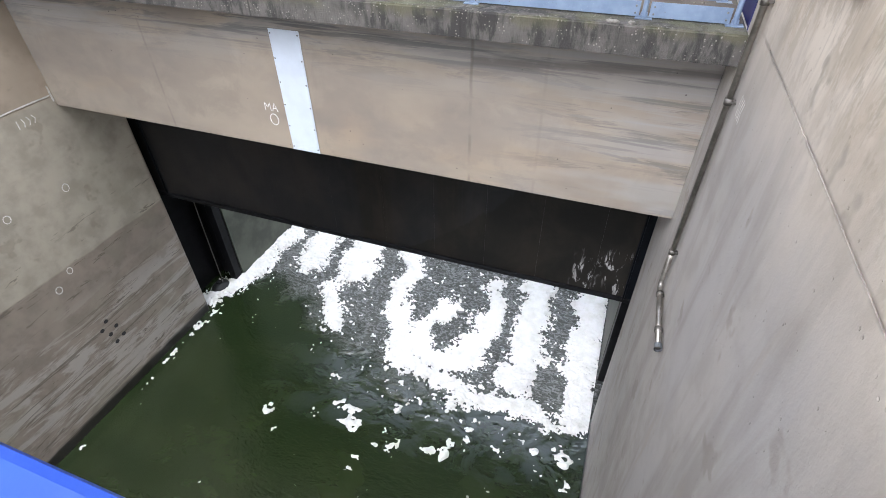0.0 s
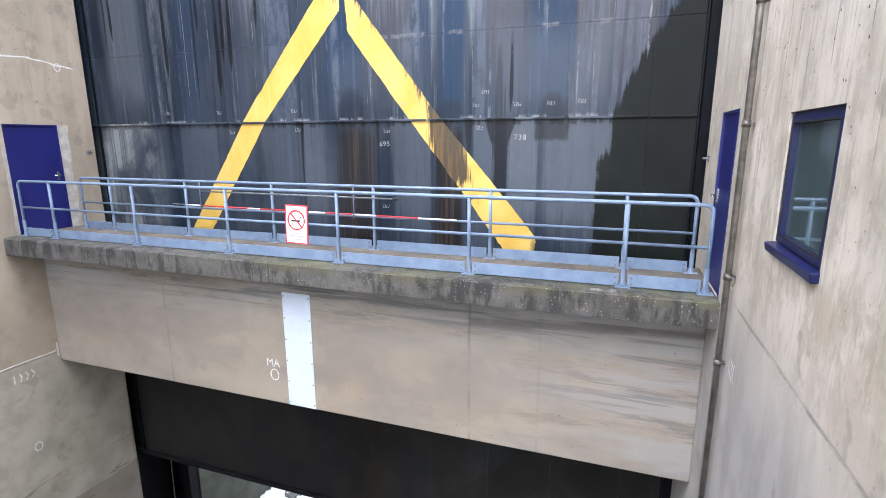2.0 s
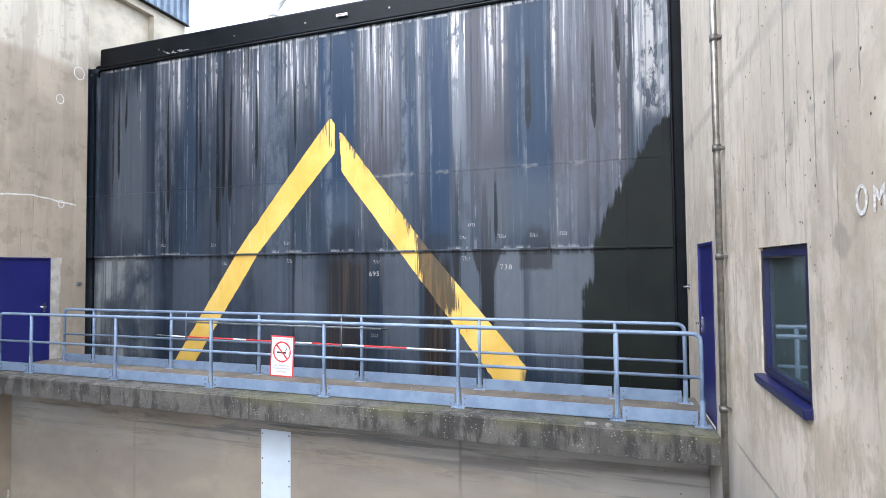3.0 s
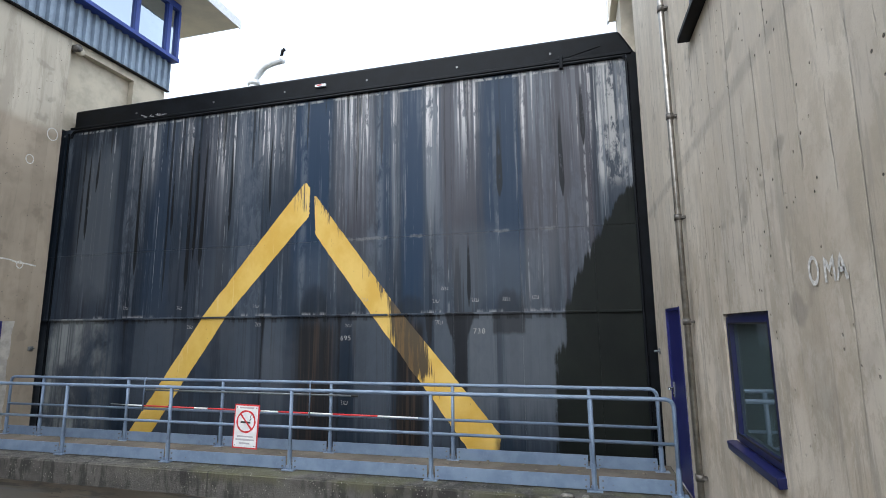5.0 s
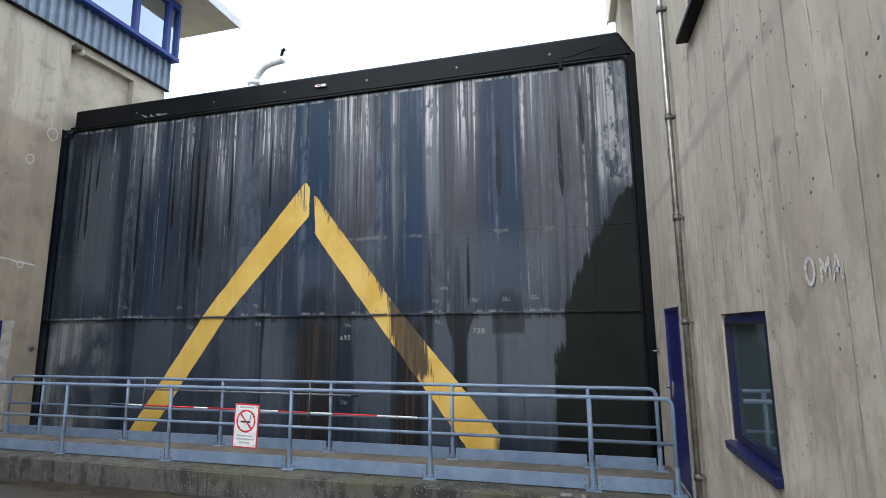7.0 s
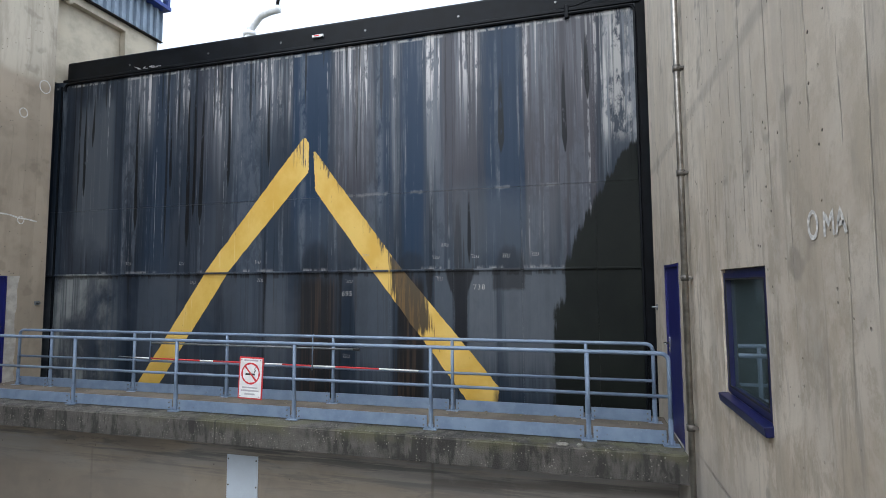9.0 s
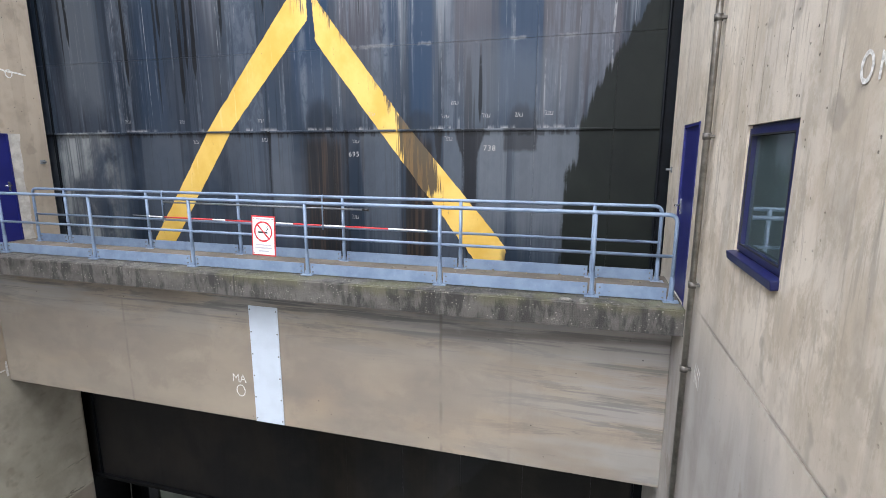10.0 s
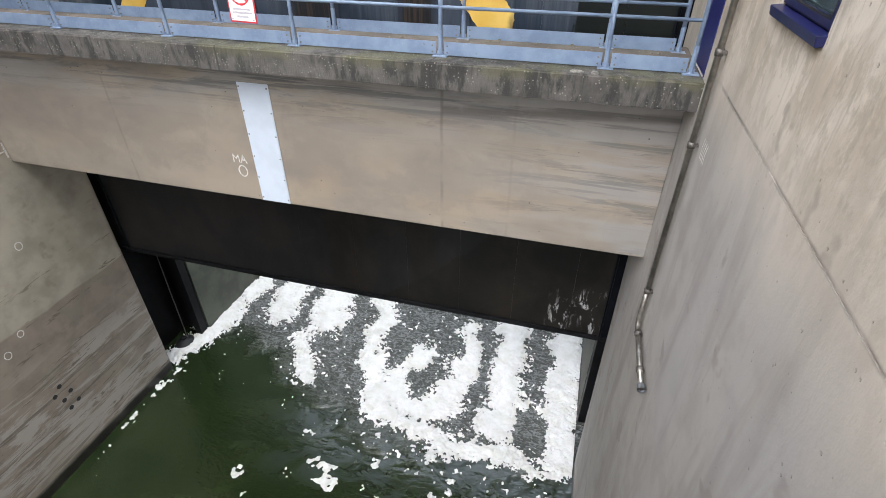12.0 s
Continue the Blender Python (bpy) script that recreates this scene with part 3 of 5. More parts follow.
def water_material():
    """Murky green water, smooth towards the footbridge; lively beyond the beam, with sky reflection and glints painted
    in.
    """
    n = Nodes("murky_green_water", 0.05)
    near = n.noise((0.8, 1.2, 1), 3, 0.55, (1, 1, 0), 0.4)
    small = n.noise((4.6, 8.0, 1), 2, 0.5, (5, 2, 0), 0.5)
    tiny = n.noise((13, 20, 1), 2, 0.5, (3, 3, 0), 0.4)
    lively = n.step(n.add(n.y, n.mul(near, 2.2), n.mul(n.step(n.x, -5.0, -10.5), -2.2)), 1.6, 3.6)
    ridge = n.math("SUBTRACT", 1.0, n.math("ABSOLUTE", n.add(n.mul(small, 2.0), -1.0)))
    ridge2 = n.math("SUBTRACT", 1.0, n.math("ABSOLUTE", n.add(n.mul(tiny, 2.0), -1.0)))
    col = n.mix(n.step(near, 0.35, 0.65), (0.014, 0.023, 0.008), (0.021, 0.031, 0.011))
    # greyer base colour stands in for sky reflected by the lively water
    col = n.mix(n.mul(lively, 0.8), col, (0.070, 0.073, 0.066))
    # bright glints painted along the ripple crests
    crest_glint = n.mul(lively, n.step(n.add(n.mul(ridge, 0.6), n.mul(ridge2, 0.4)), 0.86, 0.93))
    col = n.mix(n.mul(crest_glint, 0.45), col, (0.36, 0.37, 0.36))
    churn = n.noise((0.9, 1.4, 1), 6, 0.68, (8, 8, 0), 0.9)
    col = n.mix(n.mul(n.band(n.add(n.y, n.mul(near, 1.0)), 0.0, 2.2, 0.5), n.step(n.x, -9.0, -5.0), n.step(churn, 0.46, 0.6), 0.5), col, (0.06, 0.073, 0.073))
    amount = n.add(n.mul(lively, 0.95), 0.05)
    height = n.mul(n.add(n.mul(near, 0.8), n.mul(ridge, 0.42), n.mul(ridge2, 0.12)), amount)
    n.bsdf.inputs["IOR"].default_value = 1.6
    return n.done(col, height, 0.3, 1.0)


def foam_material():
    n = Nodes("white_foam", 0.9)
    a, b = n.noise((3, 3, 3), 5, 0.6), n.noise((28, 28, 28), 4, 0.7)
    col = n.mix(n.step(a, 0.4, 0.7), (0.79, 0.775, 0.74), (0.68, 0.665, 0.60))
    col = n.mix(n.mul(n.step(b, 0.62, 0.74), 0.35), col, (0.5, 0.52, 0.47))
    n.bsdf.inputs["Subsurface Weight"].default_value = 0.0
    return n.done(col, n.add(a, n.mul(b, 0.4)), 0.06, 0.6)


def rail_material():
    n = Nodes("blue_grey_rail_paint", 0.45)
    a, b = n.noise((4, 4, 4), 4, 0.6), n.noise((35, 35, 35), 4, 0.7, (1, 2, 3))
    col = n.mix(n.step(a, 0.3, 0.7), (0.132, 0.178, 0.262), (0.188, 0.244, 0.335))
    col = n.mix(n.mul(n.step(b, 0.62, 0.72), 0.6), col, (0.31, 0.35, 0.40))
    col = n.mix(n.mul(n.step(n.noise((20, 20, 20), 3, 0.6, (9, 9, 9)), 0.7, 0.74), 0.6), col, (0.12, 0.085, 0.05))
    return n.done(col, b, 0.002, 0.3)


def deck_material():
    n = Nodes("walkway_concrete", 0.95)
    a, b = n.noise((1.4, 1.4, 1.4), 5, 0.6), n.noise((18, 18, 18), 4, 0.7, (2, 5, 1))
    col = n.mix(n.step(a, 0.35, 0.65), (0.085, 0.07, 0.055), (0.15, 0.125, 0.1))
    col = n.mix(n.mul(n.step(b, 0.6, 0.7), 0.6), col, (0.05, 0.043, 0.035))
    return n.done(col, n.add(a, b), 0.015, 0.6)


EAST = side_wall_material("east_wall_concrete", (0.53, 0.468, 0.385), (0.33, 0.315, 0.298), True)
WEST = side_wall_material("west_wall_concrete", (0.36, 0.298, 0.228), (0.388, 0.348, 0.278), False)
BEAM, MOSS, STRIPE = beam_material(), mossy_material(), stripe_material()
GATE_UP, GATE_LOW = gate_material(True), gate_material(False)
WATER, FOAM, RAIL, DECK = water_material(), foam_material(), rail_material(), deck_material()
UPPER = plain("upper_pier_concrete", (0.50, 0.44, 0.345), 0.9, 0, 0.18, 2.0)
PIER = plain("slimy_pier_concrete", (0.075, 0.08, 0.06), 0.6, 0, 0.35, 1.5)
STEEL = plain("black_guide_steel", (0.007, 0.007, 0.008), 0.5, 0, 0.4, 4, 0.15)
EDGE = plain("black_gate_edge", (0.004, 0.005, 0.007), 0.45, 0, 0.4, 4, 0.12)
DOOR = plain("ultramarine_door_paint", (0.011, 0.013, 0.115), 0.38, 0, 0.12, 1.2)
FRAME = plain("blue_window_paint", (0.005, 0.007, 0.055), 0.35, 0, 0.15, 5)
PATCH = plain("pale_mortar", (0.42, 0.39, 0.35), 0.95, 0, 0.2, 6)
CRUMB = plain("crumbled_mortar", (0.20, 0.187, 0.165), 0.95, 0, 0.35, 30)
PLATE = plain("white_gauge_board", (0.58, 0.635, 0.71), 0.4, 0, 0.05, 3)
SCREW = plain("steel_screw", (0.16, 0.16, 0.16), 0.4, 0.8, 0.2, 20)
PIPE = plain("brown_grey_pipe", (0.29, 0.268, 0.24), 0.33, 0.8, 0.3, 8)
CLAMP = plain("pipe_clamp", (0.13, 0.118, 0.105), 0.5, 0.5, 0.3, 20)
CHROME = plain("brushed_handle", (0.6, 0.6, 0.6), 0.25, 1.0, 0.1, 20)
FAINT = plain("faint_chalk", (0.34, 0.33, 0.32), 0.95, 0, 0.3, 40)
CHALK = plain("white_chalk", (0.66, 0.64, 0.60), 0.95, 0, 0.3, 40)
RED = plain("red_paint", (0.55, 0.03, 0.035), 0.45, 0, 0.12, 10)
WHITE = plain("white_paint", (0.74, 0.74, 0.74), 0.5, 0, 0.1, 10)
GREYTEXT = plain("faded_print", (0.42, 0.40, 0.42), 0.6, 0, 0.1, 40)
BLACKPRINT = plain("black_print", (0.03, 0.03, 0.03), 0.5, 0, 0.1, 40)
POLE = plain("grey_pole", (0.16, 0.17, 0.18), 0.5, 0.3, 0.3, 10)
CLAD = plain("blue_grey_cladding", (0.24, 0.29, 0.36), 0.4, 0.2, 0.15, 3)
SOFFIT = plain("cream_soffit", (0.80, 0.71, 0.56), 0.8, 0, 0.08, 2)
RUBBER = plain("black_rubber", (0.012, 0.012, 0.012), 0.6, 0, 0.3, 8)
BLUE = plain("glossy_blue_handrail", (0.025, 0.075, 0.42), 0.3, 0, 0.1, 5)
CABBLUE = plain("bright_blue_cabin_frame", (0.03, 0.06, 0.30), 0.4, 0, 0.12, 3)
SOLAR = plain("mirrored_cabin_glazing", (0.50, 0.56, 0.62), 0.05, 1.0, 0.06, 1.0)
PANE_TONE = plain("pane_reflection_tone", (0.050, 0.068, 0.074), 0.9, 0, 0.1, 2)
GRASS = plain("quay_ground", (0.13, 0.125, 0.10), 0.95, 0, 0.3, 0.8)


def glass_material():
    n = Nodes("window_glass", 0.02)
    n.bsdf.inputs["Transmission Weight"].default_value = 1.0
    n.bsdf.inputs["IOR"].default_value = 1.5
    n.bsdf.inputs["Base Color"].default_value = (0.82, 0.92, 0.92, 1)
    return n.mat


GLASS = glass_material()

# ---- mesh tools ----


def mesh_of(name, bm, material, smooth=False):
    bmesh.ops.recalc_face_normals(bm, faces=bm.faces)
    me = bpy.data.meshes.new(name)
    bm.to_mesh(me)
    bm.free()
    me.materials.append(material)
    if smooth:
        me.polygons.foreach_set("use_smooth", [True] * len(me.polygons))
    return me


def part(name, bm, material, parent, label="", smooth=False):
    ob = new(name, mesh_of(name, bm, material, smooth))
    ob.parent = parent
    return tagged(ob, label)


def thing(name, at, label, category, group="", kind=""):
    ob = new(name)
    ob.location = at
    ob.empty_display_size = 0.2
    return tagged(ob, label, category, group, kind)


def setting(name, bm, material, label, category, smooth=False):
    return tagged(new(name, mesh_of(name, bm, material, smooth)), label, category, kind="structure")


def box(x0, x1, y0, y1, z0, z1, bevel=0.0, bm=None):
    bm = bm or bmesh.new()
    made = bmesh.ops.create_cube(bm, size=1)["verts"]
    for v in made:
        v.co = ((x0 + x1) / 2 + v.co.x * (x1 - x0), (y0 + y1) / 2 + v.co.y * (y1 - y0), (z0 + z1) / 2 + v.co.z * (z1 - z0))
    if bevel:
        edges = list({e for v in made for e in v.link_edges})
        bmesh.ops.bevel(bm, geom=edges, offset=bevel, segments=2, profile=0.5, affect="EDGES")
    return bm


def tube(points, r, sides=12, bm=None, caps=True):
    """A round bar swept along points."""
    bm = bm or bmesh.new()
    pts = [Vector(p) for p in points]
    rings = []
    up = None
    for i, p in enumerate(pts):
        a = (p - pts[i - 1]).normalized() if i else None
        b = (pts[i + 1] - p).normalized() if i + 1 < len(pts) else None
        d = (a + b).normalized() if a is not None and b is not None else (a if b is None else b)
        if up is None:
            up = d.orthogonal().normalized()
        else:
            up = (up - d * up.dot(d)).normalized()
        side = d.cross(up)
        rings.append([bm.verts.new(p + r * (math.cos(2 * math.pi * k / sides) * up + math.sin(2 * math.pi * k / sides) * side)) for k in range(sides)])
    for q, w in zip(rings, rings[1:]):
        for k in range(sides):
            bm.faces.new((q[k], q[(k + 1) % sides], w[(k + 1) % sides], w[k]))
    if caps:
        bm.faces.new(rings[0])
        bm.faces.new(rings[-1])
    return bm


def bend(a, corner, b, radius, steps=6):
    """Points from a to b round a corner."""
    a, c, b = Vector(a), Vector(corner), Vector(b)
    p, q = c + (a - c).normalized() * radius, c + (b - c).normalized() * radius
    return [a] + [(1 - t) ** 2 * p + 2 * t * (1 - t) * c + t * t * q for t in (i / steps for i in range(steps + 1))] + [b]


def pierced(axis, face, depth, u0, u1, z0, z1, holes):
    """A wall on the plane axis = face with openings (u0, u1, z0, z1), extruded to face + depth."""
    us = sorted({u0, u1, *(h[0] for h in holes), *(h[1] for h in holes)})
    zs = sorted({z0, z1, *(h[2] for h in holes), *(h[3] for h in holes)})
    us, zs = [u for u in us if u0 <= u <= u1], [z for z in zs if z0 <= z <= z1]
    bm = bmesh.new()
    grid = {}
    for i, u in enumerate(us):
        for k, z in enumerate(zs):
            grid[i, k] = bm.verts.new((face, u, z) if axis == "x" else (u, face, z))
    for i in range(len(us) - 1):
        for k in range(len(zs) - 1):
            u, z = (us[i] + us[i + 1]) / 2, (zs[k] + zs[k + 1]) / 2
            if not any(h[0] < u < h[1] and h[2] < z < h[3] for h in holes):
                bm.faces.new((grid[i, k], grid[i + 1, k], grid[i + 1, k + 1], grid[i, k + 1]))
    loose = [v for v in bm.verts if not v.link_faces]
    bmesh.ops.delete(bm, geom=loose, context="VERTS")
    out = bmesh.ops.extrude_face_region(bm, geom=list(bm.faces))["geom"]
    move = Vector((depth, 0, 0)) if axis == "x" else Vector((0, depth, 0))
    bmesh.ops.translate(bm, vec=move, verts=[g for g in out if isinstance(g, bmesh.types.BMVert)])
    return bm


def ribbon(points, width, normal, lift=0.003, closed=False, bm=None):
    """A flat painted stroke along points on a surface with that normal."""
    bm = bm or bmesh.new()
    pts = [Vector(p) for p in points]
    nrm = Vector(normal)
    rows = []
    for i, p in enumerate(pts):
        a = pts[i - 1] if i or closed else p
        b = pts[(i + 1) % len(pts)] if i + 1 < len(pts) or closed else p
        side = (b - a).normalized().cross(nrm) * width / 2 * random.uniform(0.75, 1.2)
        rows.append((bm.verts.new(p + side + nrm * lift), bm.verts.new(p - side + nrm * lift)))
    pairs = list(zip(rows, rows[1:])) + ([(rows[-1], rows[0])] if closed else [])
    for (a, b), (c, d) in pairs:
        bm.faces.new((a, b, d, c))
    return bm

# ---- the lock: walls, slots, beam, walkway ----
W, H = -11.45, -9.7  # west wall's face, water level
SLOT0, SLOT1 = 1.64, 3.25  # the gate slots

groove = [(-12.0, -1.3, 0.170, 0.184)]
setting("wall_east", pierced("x", 0.0, 0.7, -30, SLOT0, -12, 9.6, [(-0.16, 0.72, 0.0, 2.0), (-2.77, -1.82, 0.95, 1.88), (-2.75, -1.62, 4.32, 5.4)] + groove), EAST, "tall beige board-marked concrete lock wall with rain streaks", "wall")
setting("wall_east_joint", box(0.007, 0.05, -12, -1.3, 0.1, 0.25), EAST, "recessed construction joint in the concrete wall", "joint")
bm = pierced("x", W, -0.8, -30, SLOT0, -12, 8.12, [(0.0, 0.94, 0.0, 2.0)] + [(-30, SLOT0, -2.41, -2.385)])
nose = [e for e in bm.edges if all(abs(v.co.x - W) < 1e-4 and abs(v.co.y - SLOT0) < 1e-4 and v.co.z < -2.4 for v in e.verts)]
bmesh.ops.bevel(bm, geom=nose, offset=0.13, segments=4, profile=0.5, affect="EDGES")
setting("wall_west", bm, WEST, "stained brown concrete lock wall with a tide band", "wall")
setting("wall_west_joint", box(W - 0.06, W - 0.012, -30, SLOT0, -2.5, -2.3), WEST, "recessed construction joint in the stained wall", "joint")
for side, x0, x1 in (("west", W - 1.6, W - 0.8), ("east", 0.7, 1.5)):
    setting("slot_" + side, box(x0, x1, SLOT0 - 0.6, SLOT1 + 0.4, -12, 7.93), STEEL, "black back of the gate slot", "wall")
setting("slot_shoulder_west", box(W - 0.8, W - 0.16, SLOT0 + 0.002, SLOT1 - 0.002, 6.1, 7.93), UPPER, "pale concrete infill in the top of the slot", "wall")
setting("slot_lintel_west", box(W - 0.8, W - 0.002, SLOT0, SLOT1, 7.93, 8.12), UPPER, "concrete lintel over the gate slot", "wall")
setting("pier_west_low", box(W - 1.2, W, SLOT1, 60, -12, -0.3), PIER, "slimy green-grey chamber wall beyond the gate", "wall")
setting("pier_east_low", box(0, 1.2, SLOT1, 60, -12, -0.3), PIER, "slimy green-grey chamber wall beyond the gate", "wall")
setting("pier_west_high", box(W - 3.0, W, SLOT1, 4.2, -0.3, 8.12), UPPER, "bare concrete pier beside the lifted gate", "wall")
setting("pier_east_high", box(0, 3.0, SLOT1, 4.1, -0.3, 8.1), UPPER, "bare concrete pier beside the lifted gate", "wall")
setting("beam", box(W, 0, 0.3, 1.2, -2.59, -0.3, 0.012), BEAM, "wide grey-brown concrete beam across the lock", "beam")
bm = box(W, 0, -0.3, 1.25, -0.3, 0.0)
# chipped, slightly wavy edges
bmesh.ops.bisect_plane(bm, geom=list(bm.verts) + list(bm.edges) + list(bm.faces), plane_co=(0, -0.285, 0), plane_no=(0, 1, 0))
bmesh.ops.bisect_plane(bm, geom=list(bm.verts) + list(bm.edges) + list(bm.faces), plane_co=(0, 0, -0.018), plane_no=(0, 0, 1))
for k in range(1, 230):
    bmesh.ops.bisect_plane(bm, geom=list(bm.verts) + list(bm.edges) + list(bm.faces), plane_co=(W + k * 0.05, 0, 0), plane_no=(1, 0, 0))
for v in bm.verts:
    if v.co.y < -0.25 and W < v.co.x < 0:
        rough = noise.noise((v.co.x * 3, 1, v.co.z * 9)) + 0.8 * noise.noise((v.co.x * 11, 5, v.co.z * 9))
        if v.co.y < -0.29 and v.co.z > -0.01:
            v.co.y += 0.012 + 0.008 * rough
            v.co.z -= 0.008 + 0.008 * abs(rough)
        elif v.co.z < -0.29:
            v.co.z += 0.007 * rough
        else:
            v.co.y += 0.003 * rough
setting("cornice", bm, MOSS, "dark mossy weathered concrete edge of the walkway", "cornice")
setting("walkway_floor", box(W + 0.02, -0.02, 0.06, 1.22, 0.0, 0.012), DECK, "brown gritty walkway surface behind the railing", "floor")
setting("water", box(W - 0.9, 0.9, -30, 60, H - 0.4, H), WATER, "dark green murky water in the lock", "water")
# quay ground: one sheet with the channel cut out of it
bm = bmesh.new()
xs, ys = (-900, W - 1.2, 1.2, 900), (-900, -30, 60, 900)
g = {(i, k): bm.verts.new((x, y, -0.32)) for i, x in enumerate(xs) for k, y in enumerate(ys)}
for i in range(3):
    for k in range(3):
        if (i, k) != (1, 1):
            bm.faces.new((g[i, k], g[i + 1, k], g[i + 1, k + 1], g[i, k + 1]))
setting("ground", bm, GRASS, "flat quay ground around the lock", "ground")

# guide rails in the slots
for side, x0, x1, s in (("west", W - 0.75, W - 0.05, 1), ("east", 0.05, 0.75, -1)):
    t = thing("gate_guide", (x0 if s > 0 else x1, 3.0, H), "black steel guide rail set in the gate slot", "guide rail", "gate guides", "structure")
    t.location = (0, 0, 0)
    part("guide_web", box(x0, x1, SLOT1 - 0.06, SLOT1 - 0.005, -11.9, 6.4, 0.004), STEEL, t)
    part("guide_flange", box(x0 + (0.5 if s > 0 else -0.04), x1 + (0.04 if s > 0 else -0.5), SLOT1 - 0.32, SLOT1 - 0.062, -11.9, 6.4, 0.01), STEEL, t)
    part("slot_armour", box(W - 0.78 if s > 0 else 0.004, W - 0.14 if s > 0 else 0.78, SLOT0 - 0.03, SLOT0 + 0.035, -11.9, 6.0, 0.005), STEEL, t)

# ---- the lifting gate ----
GY = 1.8
gate = thing("lift_gate", (0, 0, 0), "raised dark blue-grey steel lift gate with a worn yellow triangle", "lock gate")
TOP, LOW = 6.08, -5.62
cols = [W - 0.5, -9.74, -8.1, -6.5, -5.25, -4.1, -3.0, -1.9, -0.77, -0.12]
rows = [LOW, -2.3, 2.02, 3.32, TOP]
for i in range(len(cols) - 1):
    for k in range(len(rows) - 1):
        off = 0.018 if k < 2 else 0.0
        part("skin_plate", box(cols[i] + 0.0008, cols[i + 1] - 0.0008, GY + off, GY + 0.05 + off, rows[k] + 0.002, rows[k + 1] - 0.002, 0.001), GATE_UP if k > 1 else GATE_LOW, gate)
part("side_strip", box(-0.1185, 0.5, GY - 0.002, GY + 0.07, LOW + 0.002, TOP - 0.002, 0.004), EDGE, gate, "black rubber strip down the gate's side")
part("gate_body", box(W - 0.5, 0.5, GY + 0.072, GY + 0.95, LOW + 0.03, TOP, 0.01), EDGE, gate, "black steel girder body of the gate")
for k in range(9):
    part("ledge_cap", box(cols[k] + 0.02, cols[k + 1] - 0.02, GY - 0.018, GY + 0.016, 2.0, 2.035, 0.006), GATE_LOW, gate)
part("bottom_seal", box(W - 0.4, 0.4, GY - 0.035, GY + 0.12, LOW - 0.05, LOW + 0.05, 0.012), STEEL, gate, "black rubber seal along the gate's foot")
bm = box(W - 0.02, 0.06, GY + 0.1, GY + 0.9, TOP + 0.005, 6.55)
for v in bm.verts:
    if v.co.x > 0 and v.co.z > 6.3:
        v.co.x = -0.2
bmesh.ops.bevel(bm, geom=list(bm.edges), offset=0.05, segments=3, profile=0.5, affect="EDGES")
part("top_girder", bm, EDGE, gate, "black top girder of the gate")
part("top_tube", tube(bend((W + 0.1, GY - 0.02, -2.4), (W + 0.1, GY - 0.02, TOP - 0.06), (-0.14, GY - 0.02, TOP - 0.06), 0.15)[1:] , 0.028, 8), EDGE, gate)
part("side_seal", box(W + 0.0, W + 0.035, GY - 0.03, GY + 0.012, LOW, TOP - 0.1, 0.008), EDGE, gate)
part("side_seal", tube(bend((-0.6, GY - 0.025, TOP - 0.06), (-0.13, GY - 0.025, TOP - 0.06), (-0.13, GY - 0.025, LOW), 0.12), 0.022, 8), EDGE, gate)
part("top_strip", box(W + 0.05, -0.05, GY - 0.03, GY + 0.02, TOP - 0.02, TOP + 0.03, 0.008), EDGE, gate)
for x in (-9.8, -7.9, -6.3, -4.6, -2.9, -1.3):
    part("girder_bolt", tube([(x, GY + 0.11, 6.3), (x, GY + 0.085, 6.3)], 0.02, 8), SCREW, gate)
part("lifting_lug", box(-1.16, -1.1, GY - 0.06, GY + 0.05, 5.94, 6.16, 0.01), EDGE, gate)
tag = part("warning_tag", box(-5.64, -5.42, GY + 0.06, GY + 0.098, 6.29, 6.34, 0.004), WHITE, gate, "small red and white tag")
part("tag_band", box(-5.6, -5.5, GY + 0.056, GY + 0.064, 6.31, 6.33, 0.002), RED, tag)


def stripe(rows, label):
    """A painted band given as (z, x of one edge, x of the other)."""
    bm = bmesh.new()
    pts = []
    for (za, a0, a1), (zb, b0, b1) in zip(rows, rows[1:]):
        for s in range(24):
            f = s / 24
            pts.append((za + (zb - za) * f, a0 + (b0 - a0) * f, a1 + (b1 - a1) * f))
    pts.append(rows[-1])
    line = []
    for z, a, b in pts:
        y = GY - 0.004 + (0.018 if z < 2.02 else 0)
        ja, jb = (0.025 * (noise.noise((z * 4, 3, c)) + 1.3 * noise.noise((z * 23, 7, c))) * 0.5 for c in (1, 9))
        line.append((bm.verts.new((a + ja, y, z)), bm.verts.new((b + jb, y, z))))
    for (a, b), (c, d) in zip(line, line[1:]):
        bm.faces.new((a, b, d, c))
    return part("painted_stripe", bm, STRIPE, gate, label)


stripe([(4.41, -5.74, -5.70), (4.3, -5.84, -5.63), (3.78, -6.29, -5.64), (3.68, -6.38, -5.74), (2.04, -7.76, -7.26), (0.0, -9.20, -8.70), (-0.8, -9.72, -9.2)], "worn yellow painted stripe")
stripe([(4.15, -5.54, -5.50), (3.45, -5.50, -4.97), (2.04, -4.43, -3.88), (0.39, -3.14, -2.46), (0.19, -2.98, -2.30), (-0.8, -2.25, -2.29)], "yellow painted stripe stained by rust")
stripe([(-0.38, -9.4, -2.0), (-0.85, -9.6, -1.75)], "rust-streaked yellow painted foot stripe")
part("loose_cable", tube([(-3.2, GY + 0.03, 6.12), (-2.4, GY + 0.02, 6.13), (-1.6, GY + 0.03, 6.11), (-1.0, GY + 0.02, 6.16), (-0.5, GY + 0.03, 6.28)], 0.01, 6), EDGE, gate)
nest = bmesh.new()
